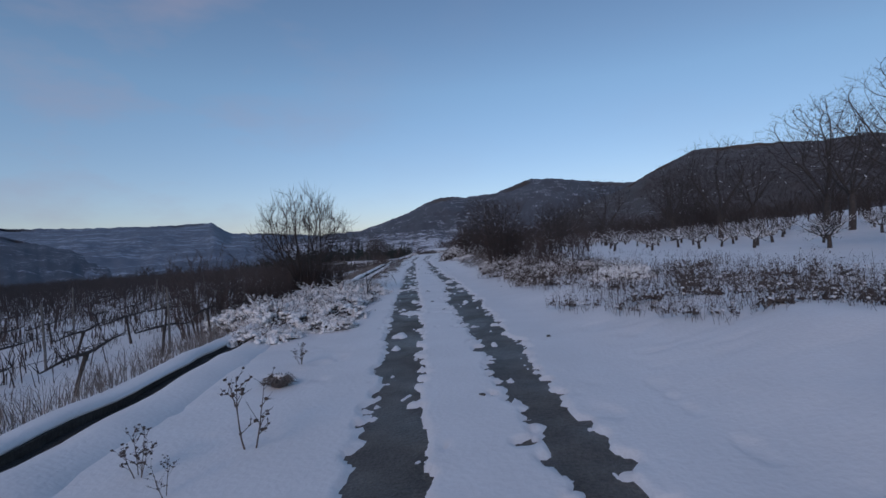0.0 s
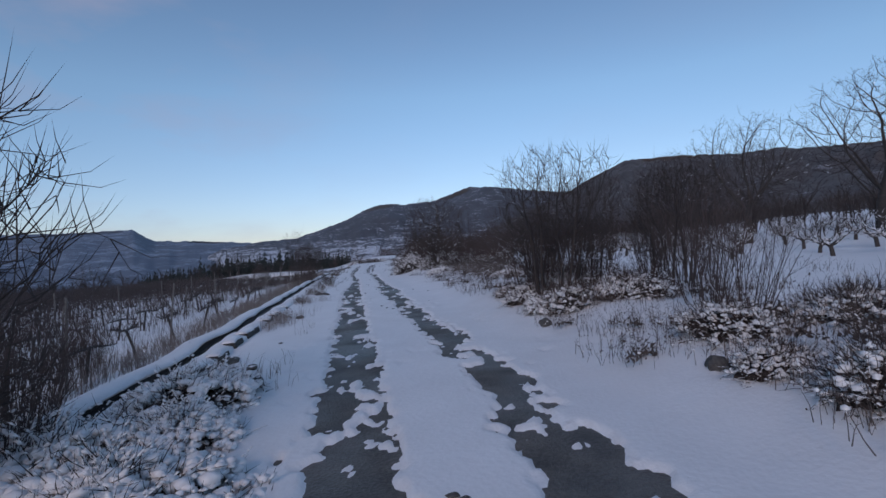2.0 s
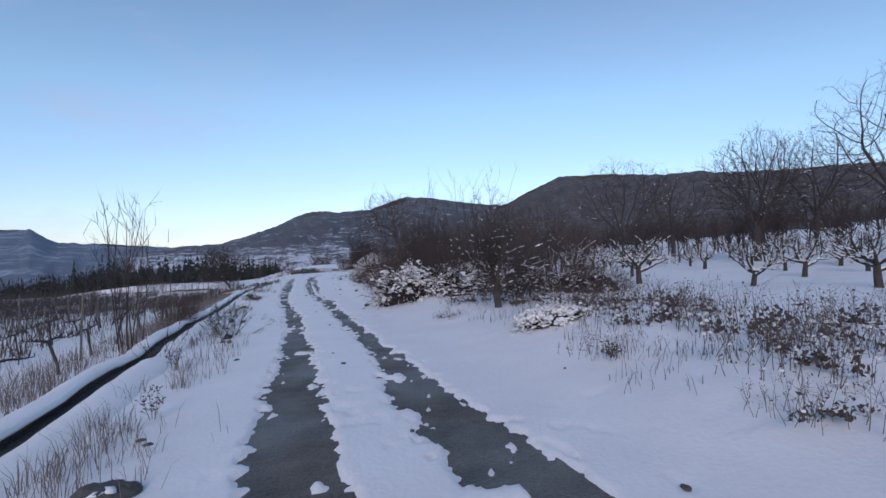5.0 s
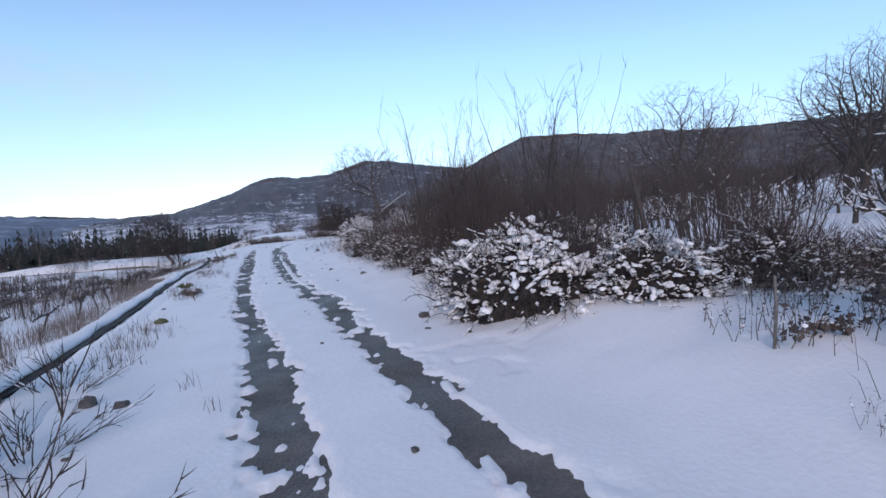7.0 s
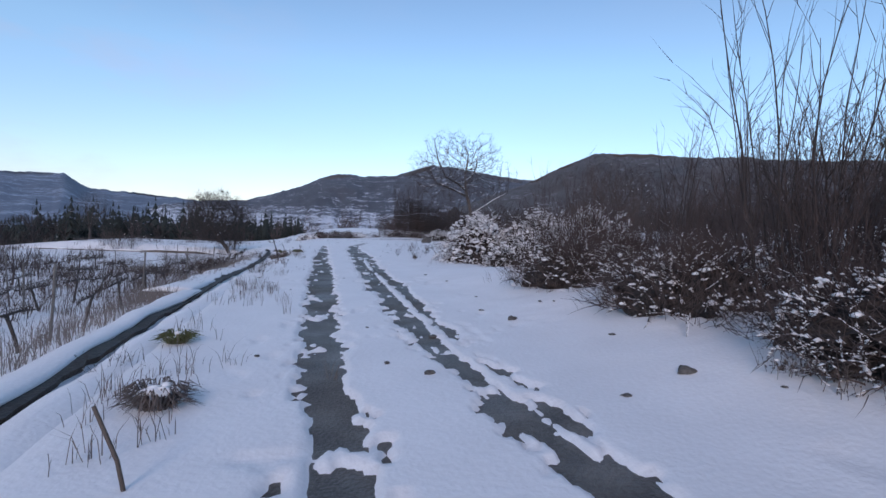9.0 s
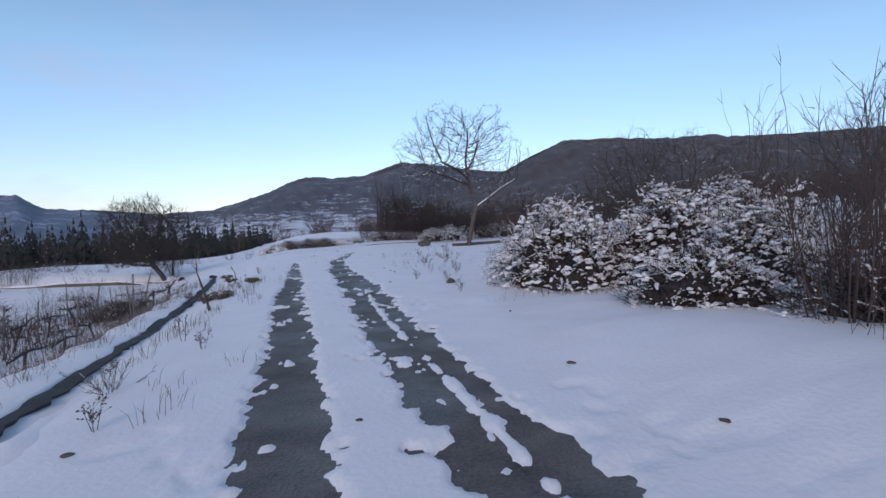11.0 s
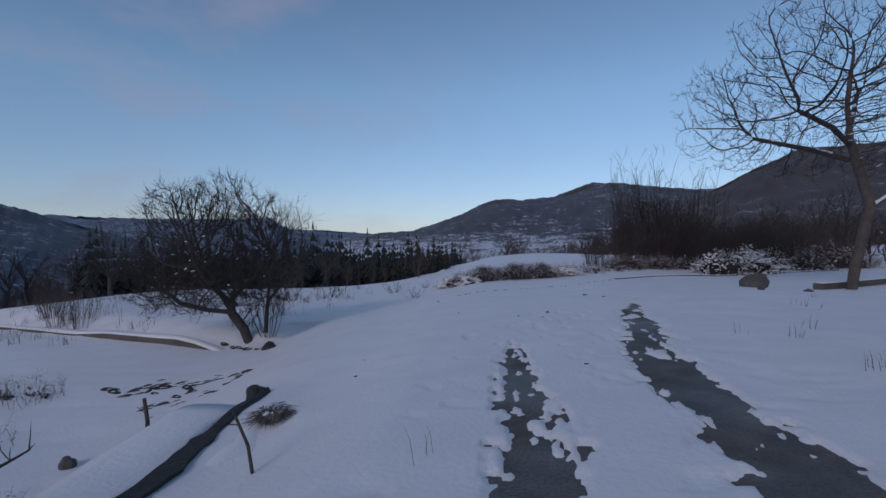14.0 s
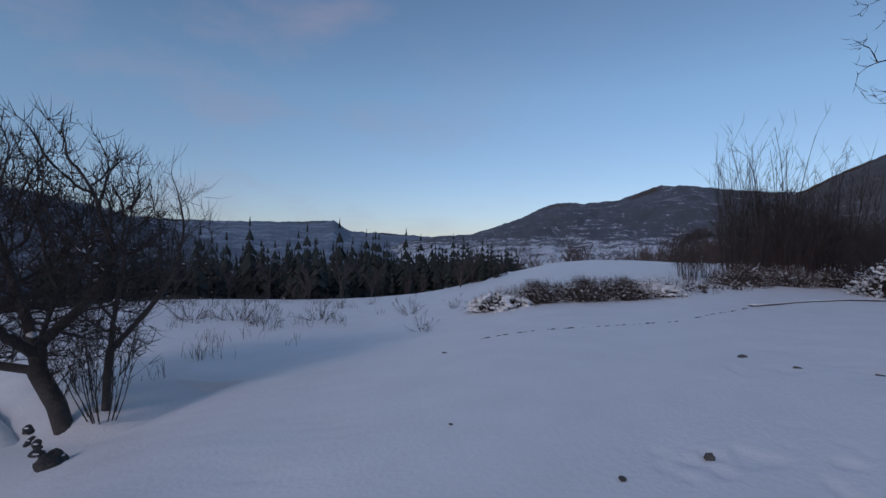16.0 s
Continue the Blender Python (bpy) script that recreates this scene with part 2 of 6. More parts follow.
def land(x, y):
    """Height of the land under the snow, off the bare tracks."""
    x, y = np.asarray(x, float), np.asarray(y, float)
    u = x - road_x(y)
    c = x - canal_x(y)
    z = 0.028 * np.clip(u, -2.5, 3.0)
    # right: a low bank, then the orchard's terrace and a slow rise to the woods
    bank = step(2.3, 5.0, u) * (0.42 + 0.25 * (fractal(x * 0.35, y * 0.35, 3, 5) - 0.5))
    bank = bank * (1 - 0.9 * step(56, 66, y))
    z = z + bank + np.clip(u - 6, 0, 60) * 0.012 * (1 - step(66, 80, y)) + np.clip(u - 26, 0, 600) * 0.075
    z = z + 0.10 * step(75, 86, y) * step(-7, -4, x) - 0.16 * step(82, 90, y) * step(3, 8, x) * step(40, 20, x)
    # left: down to the vineyard past the channel, and on towards the valley
    drop = step(0.2, -2.6, c)
    left = -drop * (0.40 + 0.55 * step(40, 75, y)) - np.clip(-c - 3, 0, 900) * 0.03
    left = left - 0.10 * np.exp(-(((c - 0.22) / 0.16) ** 2)) * step(79, 77, y)
    left = left - 0.24 * step(-0.9, -2.4, u) * step(58, 68, y) * (1 - step(77, 87, y))
    # behind the low wall: a terrace, then the fall to the conifers
    behind = step(0.2, 0.9, y - (83.95 + np.clip(-10.1 - x, 0, 60) * 0.362)) * step(-8.0, -9.8, x)
    terrace = -0.64 - 3.6 * step(-20, -46, x) - 2.6 * step(96, 122, y) * step(-8, -22, x)
    late = step(77, 87, y) * step(-10.5, -8.5, x)
    left = left * (1 - late) + (-0.62 * step(-4.2, -10.5, x)) * late
    z = z + np.where(x < -9.6, left * (1 - behind) + terrace * behind, left)
    # the snowfield where the lane ends, with its low rise
    z = z + 0.85 * step(92, 126, y) * step(-13, 1, x) * step(60, 25, x)
    z = z - np.clip(y - 132, 0, 260) * 0.045
    ripple = (fractal(x * 0.8, y * 0.8, 4, 3) - 0.5) * 0.13 * step(1.6, 3.2, np.abs(u - 0.55)) * (1 - 0.6 * step(80, 90, y))
    z = z - np.clip(-x - 50, 0, 420) * 0.085
    far = np.hypot(x, y - 40)
    return np.where(far > 900, np.minimum(z, -6 - (far - 900) * 0.02), z) + ripple


def bare(u, y):
    """Snow depth on the lane, in metres: below nought where the wheel tracks are bare."""
    y = np.asarray(y, float)
    n1 = fractal(u * 5.5 + 9, y * 5.5, 4, 21) - 0.5
    n2 = fractal(u * 2.2, y * 0.9, 3, 33) - 0.5
    blot = fractal(u * 6.0, y * 5.0, 3, 41) + 0.22 * (value_noise(u * 15, y * 11, 46) - 0.5)
    tread = fractal(u * 13 + 5, y * 1.1, 2, 51) - 0.5
    cl = np.interp(y, (0, 34, 39, 45, 47, 53, 60, 64, 80), (0.08, 0.04, 0.22, 0.2, 0.06, -0.02, 0.12, 0.16, 0.2))
    hl = np.interp(y, (0, 5, 11, 34, 39, 46, 50, 54, 60, 71, 76, 78, 79.6, 81), (0.19, 0.21, 0.31, 0.33, 0.22, 0.18, 0.15, 0.22, 0.30, 0.28, 0.21, 0.19, 0.08, -0.4))
    cr = np.interp(y, (0, 10, 19, 26, 34, 41, 48, 53, 64, 69, 75, 79, 81.7, 83.5, 86.5, 90), (1.38, 1.45, 1.65, 1.5, 1.48, 1.5, 1.53, 1.40, 1.60, 1.85, 1.75, 2.0, 2.6, 2.95, 3.9, 5.4))
    hr = np.interp(y, (0, 6, 13, 17, 26, 33, 37, 41, 47, 58, 64, 73, 76, 79, 82, 84, 86.5, 88), (0.19, 0.22, 0.38, 0.26, 0.26, 0.36, 0.20, 0.14, 0.20, 0.38, 0.44, 0.44, 0.34, 0.27, 0.20, 0.13, 0.05, -0.4))
    dl = np.abs(u - cl) - hl + n1 * 0.26 + n2 * 0.12
    dr = np.abs(u - cr) - hr + n1 * 0.36 + n2 * 0.26
    dr = dr + 0.42 * np.exp(-(((u - cr - 0.06) / 0.10) ** 2)) * step(49, 53, y) * step(74, 66, y)
    dl = dl + 0.20 * np.clip(n1, 0, 1) * step(74, 78, y)
    d = np.minimum(dl, dr) + (fractal(u * 14 + 3, y * 9, 2, 63) - 0.5) * 0.16 + tread * 0.34 * (0.35 + 0.65 * step(72, 78, y))
    isle = fractal(u * 3.6 + 7, y * 2.1, 4, 47) + 0.16 * (fractal(u * 13, y * 9, 2, 48) - 0.5)
    d = np.maximum(d, (isle - 0.69 + 0.05 * step(13, 17, y) * step(33, 27, y)) * 0.9)
    d = np.maximum(d, (blot - 0.86 - 0.05 * step(72, 76, y)) * 1.4)
    speck = 1.2 * np.clip(fractal(u * 3.1 + 40, y * 2.3, 3, 77) - 0.735, 0, 1) * step(2.2, 1.5, np.abs(u - 0.8))
    d = d - speck * 1.2
    return step(-0.015, 0.07, d) * 0.05 - 0.012


def ground_z(x, y):
    u = x - road_x(y)
    return land(x, y) + np.where((u > -1.2) & (u < 4.5), np.maximum(bare(u, y), 0), 0.046)


def put_z(x, y):
    return float(ground_z(np.array([x]), np.array([y]))[0])


def grow_from(a, first, ratio, end):
    out, s = [], first
    while a < end:
        s *= ratio
        a += s
        out.append(a)
    return out


def grid_sheet(name, us, ys, mat):
    """The snowy land as one sheet that follows the lane and reaches the horizon."""
    U, Y = np.meshgrid(np.array(us), np.array(ys))
    X = U + road_x(Y)
    inner = (U > -1.6) & (U < 4.6) & (Y > -4) & (Y < 98)
    Z = land(X, Y) + np.where(inner, bare(U, Y), 0.046)
    # paw and foot prints, drips and dimples beside the tracks
    dent = step(0.64, 0.78, fractal(X * 4.2, Y * 3.6, 2, 91)) * step(0.5, 0.62, fractal(X * 0.6, Y * 0.35, 2, 92))
    Z = Z - 0.022 * dent * step(4.5, 3.0, np.abs(U - 0.7)) * (bare(U, Y) > 0.02)
    verts = np.stack([X, Y, Z], -1).reshape(-1, 3)
    w = len(us)
    i = np.arange(len(ys) - 1)[:, None] * w + np.arange(w - 1)[None]
    faces = np.stack([i, i + 1, i + w + 1, i + w], -1).reshape(-1, 4)
    me = bpy.data.meshes.new(name)
    me.vertices.add(len(verts))
    me.vertices.foreach_set("co", verts.ravel())
    me.loops.add(faces.size)
    me.loops.foreach_set("vertex_index", faces.ravel().astype(np.int32))
    me.polygons.add(len(faces))
    me.polygons.foreach_set("loop_start", np.arange(0, faces.size, 4, dtype=np.int32))
    me.polygons.foreach_set("use_smooth", np.ones(len(faces), dtype=bool))
    me.update(calc_edges=True)
    me.validate()
    me.materials.append(mat)
    return new(name, me)


fine = list(np.arange(-0.84, 2.6, 0.034))
right_cols = grow_from(fine[-1], 0.045, 1.2, 4700)
left_cols = [-v for v in grow_from(0.84, 0.045, 1.14, 4700)][::-1]
rows_y = [-3 - v for v in grow_from(0, 0.12, 1.35, 1500)][::-1] + list(np.arange(-3, 93, 0.058)) + list(np.arange(93, 96.9, 0.1)) + grow_from(97, 0.1, 1.07, 4700)
ground = tagged(grid_sheet("ground", left_cols + fine + right_cols, rows_y, SNOW), "fresh white snow over fields, verges and lane", "snowy ground", kind="structure")

ry = np.arange(-40, 98, 0.5)
ru = np.array([-1.0, -0.5, 0.0, 0.5, 1.0, 1.5, 2.0, 2.4, 2.8, 3.2, 3.6, 4.0, 4.4])
RU, RY = np.meshgrid(ru, ry)
RX = RU + road_x(RY)
rv = np.stack([RX, RY, land(RX, RY)], -1).reshape(-1, 3).tolist()
rf = [(13 * k + j, 13 * k + j + 1, 13 * k + j + 14, 13 * k + j + 13) for k in range(len(ry) - 1) for j in range(12)]
road = tagged(part("road", (rv, rf), ASPHALT), "wet grey asphalt lane showing through snow in wheel tracks", "road", kind="structure")


# ---- mountains ----
def ridge(name, table, r0, r1, z0, bumps, mat, label, seed, power=1.25, zmul=1.0):
    """A mountain side: rises from radius r0 to a crest at r1 whose height follows the skyline table of (degrees left of ahead, degrees up)."""
    az = np.arange(table[-1][0], table[0][0] + 0.01, 0.25 if r1 < 3500 else 0.3)
    el = np.interp(az, [a for a, _ in table][::-1], [e for _, e in table][::-1])
    s = np.concatenate([np.linspace(0, 1, 46), [1.12, 1.3]])
    A, S = np.meshgrid(np.radians(az), s)
    E = np.broadcast_to(el, A.shape)
    wob = (fractal(np.degrees(A) * 0.22 + 50, S * 4.0, 4, seed) - 0.5)
    R = r0 + (r1 - r0) * S + wob * (r1 - r0) * 0.15 * (S < 0.97)
    top = np.tan(np.radians(E)) * r1 + 1.5 + (fractal(np.degrees(A) * 2.6 + 50, 0 * S, 4, seed + 3) - 0.5) * r1 * 0.0034 + (value_noise(np.degrees(A) * 9.0 + 50, 0 * S, seed + 5) - 0.5) * r1 * 0.0012
    prof = np.where(S <= 1, S**power, 1 - (S - 1) * 0.9)
    gully = (fractal(np.degrees(A) * 0.9 + 90 + S * 1.5, S * 5.0, 5, seed + 9) - 0.5) * bumps * np.clip(S, 0, 1) * np.clip(1.06 - S, 0, 1) * 2
    Z = z0 + (top - z0) * prof + gully
    verts = np.stack([-np.sin(A) * R, np.cos(A) * R, Z], -1).reshape(-1, 3)
    w = len(az)
    i = np.arange(len(s) - 1)[:, None] * w + np.arange(w - 1)[None]
    faces = np.stack([i, i + w, i + w + 1, i + 1], -1).reshape(-1, 4).tolist()
    ob = smooth(part(name, (verts.tolist(), faces), mat))
    return tagged(ob, label, "mountain", kind="structure")


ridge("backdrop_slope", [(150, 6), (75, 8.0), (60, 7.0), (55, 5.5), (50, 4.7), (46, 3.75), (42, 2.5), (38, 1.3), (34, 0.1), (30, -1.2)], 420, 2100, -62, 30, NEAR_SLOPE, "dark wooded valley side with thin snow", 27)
ridge("backdrop_mesa", [(150, 4), (75, 5.0), (60, 4.2), (50, 3.5), (46, 3.3), (42, 3.1), (36.5, 3.1), (31, 3.2), (25.1, 3.5), (24.2, 2.9), (23, 2.3), (19.5, 2.25), (15, 1.9), (8, 1.4)], 620, 4300, -62, 30, FAR_SLOPE, "flat-topped mountain across the valley, snow-dusted woods coloured with blue haze", 4)
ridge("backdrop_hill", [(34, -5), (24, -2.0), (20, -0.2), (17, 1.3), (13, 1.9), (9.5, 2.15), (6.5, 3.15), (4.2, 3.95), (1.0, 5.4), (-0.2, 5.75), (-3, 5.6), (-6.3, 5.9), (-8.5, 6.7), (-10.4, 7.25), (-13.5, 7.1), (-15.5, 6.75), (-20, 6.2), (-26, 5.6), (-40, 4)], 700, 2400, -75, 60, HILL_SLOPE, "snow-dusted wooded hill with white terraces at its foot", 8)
ridge("backdrop_wood", [(-12, 2.2), (-17, 4.2), (-20, 5.4), (-23, 6.8), (-25.5, 8.1), (-27.5, 8.8), (-32.5, 8.8), (-36, 8.4), (-48, 7.8), (-60, 7.4), (-90, 7.5), (-150, 5)], 190, 900, 6, 26, WOOD_SLOPE, "dark hillside of bare woods above the orchard", 12, 1.0)


# ---- branching plants ----
class Wood:
    """Tapered branches gathered into meshes by size: 0 trunk, 1 limbs, 2 twigs, 3 snow lying on limbs."""

    def __init__(self, seed):
        self.rng = random.Random(seed)
        self.limbs = []
        self.sets = {k: ([], []) for k in range(4)}

    def new_limb(self):
        """What follows in bucket 1 belongs to a limb of its own."""
        self.sets[1] = ([], [])
        self.limbs.append(self.sets[1])

    def tube(self, bucket, pts, radii, sides):
        v, f = self.sets[bucket]
        base = len(v)
        for k, p in enumerate(pts):
            d = (pts[min(k + 1, len(pts) - 1)] - pts[max(k - 1, 0)]).normalized()
            a = d.orthogonal().normalized()
            b = d.cross(a)
            for j in range(sides):
                q = 2 * math.pi * j / sides
                v.append(p + (a * math.cos(q) + b * math.sin(q)) * radii[k])
        for k in range(len(pts) - 1):
            for j in range(sides):
                i0, i1 = base + k * sides + j, base + k * sides + (j + 1) % sides
                f.append((i0, i1, i1 + sides, i0 + sides))
        f.append(tuple(base + (len(pts) - 1) * sides + j for j in range(sides)))

    def twig(self, bucket, pts, r0):
        """A thin three-sided shoot that runs out to a point."""
        v, f = self.sets[bucket]
        base, n = len(v), len(pts) - 1
        for k in range(n):
            d = (pts[k + 1] - pts[k]).normalized()
            a = d.orthogonal().normalized()
            b = d.cross(a)
            s = r0 * (1 - 0.75 * k / n)
            v.extend((p_ for p_ in (pts[k] + a * s, pts[k] - a * (s * 0.5) + b * (s * 0.87), pts[k] - a * (s * 0.5) - b * (s * 0.87))))
        v.append(pts[-1])
        for k in range(n - 1):
            for j in range(3):
                i0, i1 = base + 3 * k + j, base + 3 * k + (j + 1) % 3
                f.append((i0, i1, i1 + 3, i0 + 3))
        for j in range(3):
            f.append((base + 3 * (n - 1) + j, base + 3 * (n - 1) + (j + 1) % 3, base + 3 * n))

    def bend(self, start, way, length, n, crook, rise):
        pts, p, d = [start.copy()], start.copy(), way.normalized()
        for _ in range(n):
            r = self.rng
            d = (d + Vector((r.gauss(0, crook), r.gauss(0, crook), r.gauss(0, crook) + rise))).normalized()
            p = p + d * (length / n)
            pts.append(p.copy())
        return pts, d

    def branch(self, start, way, length, r0, level, spec):
        """Grows a branch and its side branches by spec[level]: (bucket, points, sides, crook, rise, children, child length, angle, from)."""
        bucket, n, sides, crook, rise, kids, klen, kang, kfrom = spec[level]
        pts, _ = self.bend(start, way, length, n, crook, rise)
        tip = 0.25 if level + 1 < len(spec) else 0.35
        radii = [r0 * (1 - (1 - tip) * k / n) for k in range(n + 1)]
        if sides == 3:
            self.twig(bucket, pts, r0)
        else:
            self.tube(bucket, pts, radii, sides)
        if self.snowy and bucket == 1:
            for k in range(n):
                d = pts[k + 1] - pts[k]
                if abs(d.normalized().z) < self.flatness and self.rng.random() < self.snowy:
                    up = Vector((0, 0, radii[k] * 0.75))
                    mid = (pts[k] + pts[k + 1]) / 2 + up
                    self.tube(3, [pts[k] + up, mid, pts[k + 1] + up * 0.9], [radii[k] * 0.35, radii[k] * 0.95 + 0.006, radii[k] * 0.3], 5)
        if level + 1 < len(spec):
            for c in range(kids if isinstance(kids, int) else self.rng.randint(*kids)):
                t = self.rng.uniform(kfrom, 1.0)
                k = min(int(t * n), n - 1)
                p = pts[k].lerp(pts[k + 1], t * n - k)
                d = (pts[k + 1] - pts[k]).normalized()
                side = Matrix.Rotation(self.rng.uniform(0, 2 * math.pi), 3, d) @ d.orthogonal().normalized()
                a = radians(kang * self.rng.uniform(0.6, 1.3))
                w = d * math.cos(a) + side * math.sin(a)
                self.branch(p, w, length * klen * self.rng.uniform(0.6, 1.15) * (1.15 - 0.45 * t), max(radii[k] * self.ratio, self.least), level + 1, spec)

    snowy = 0.0
    least = 0.0035
    ratio = 0.58
    flatness = 0.82

    def build(self, name, mats, names=("trunk", "limb", "twig", "snow_cover")):
        root = new(name)
        sets = [(0, self.sets[0])] + [(1, q) for q in (self.limbs or [self.sets[1]])] + [(2, self.sets[2]), (3, self.sets[3])]
        for k, (v, f) in sets:
            if v:
                piece = smooth(part(names[k], (v, f), mats[k], root))
                if k > 1:
                    piece["kind"] = "stuff"
        return root


def bare_tree(name, seed, height, trunk, spread=50, limbs=7, lean=(0, 0), dense=1.0, snowy=0.0, mats=None, rise=0.05, r=None, smin=0.35, fine_twigs=True):
    w = Wood(seed)
    w.snowy = snowy
    w.least = 0.004 if height < 3 else 0.005 if height < 6 else 0.0085
    r = r or height * 0.024
    top = Vector((lean[0], lean[1], 1))
    pts, d = w.bend(Vector((0, 0, -0.15)), top, trunk + 0.15, 4, 0.05, 0.03 if abs(lean[0]) < 0.3 else 0.0)
    w.tube(0, pts, [r * 1.35, r * 1.05, r * 0.95, r * 0.9, r * 0.8], 9)
    crown = height - trunk
    spec = [
        (1, 6, 6, 0.11, rise, (5, 7), 0.62, 42, 0.25),
        (1, 4, 4, 0.13, rise, (4, 5), 0.60, 40, 0.2),
        (2, 3, 3, 0.12, rise, (4, 6), 0.72, 36, 0.1),
        (2, 2, 3, 0.15, rise, (int(2 * dense), int(3.5 * dense)), 0.85, 34, 0.1),
        (2, 1, 3, 0.15, rise, 0, 0, 0, 0),
    ]
    if not fine_twigs:
        spec = [(1, 6, 5, 0.15, rise, (5, 7), 0.52, 50, 0.3), (1, 3, 4, 0.16, rise, (3, 5), 0.55, 42, 0.2), (2, 2, 3, 0.15, rise, (1, 3), 0.6, 38, 0.2), (2, 1, 3, 0.15, rise, 0, 0, 0, 0)]
    for k in range(limbs):
        a = 2 * math.pi * k / limbs + w.rng.uniform(-0.4, 0.4)
        s = radians(spread * w.rng.uniform(smin, 1.15)) if k or smin > 0.5 else radians(8)
        way = Vector((math.cos(a) * math.sin(s), math.sin(a) * math.sin(s), math.cos(s))) + d * 0.3
        at = pts[-1] if k % 2 == 0 else pts[-2].lerp(pts[-1], w.rng.random())
        w.new_limb()
        w.branch(at, way, crown * w.rng.uniform(0.62, 0.80), r * 0.55, 0, spec)
    return w.build(name, mats or (BARK, BARK, TWIG, SNOW))


def crown_points(seed, n, centre, radii, floor=-9.0, hollow=0.45, ragged=0.28, gap=0.0):
    """Places that the twigs of a crown reach for: an uneven ellipsoid, thinner inside, cut off below."""
    r = np.random.RandomState(seed)
    out = []
    while len(out) < n:
        d = r.normal(size=3)
        d /= np.linalg.norm(d)
        q = Vector(d * 1.9) + Vector((seed * 0.37, 0, 0))
        p = np.array(centre) + d * np.array(radii) * (1 + ragged * noise.noise(q) + ragged * 0.6 * noise.noise(q * 2.3)) * (hollow + (1 - hollow) * r.rand() ** 0.6)
        if p[2] > floor and noise.noise(Vector(p) * 0.9 + Vector((0, seed, 0))) > gap - 0.55:
            out.append(p)
    return np.array(out)


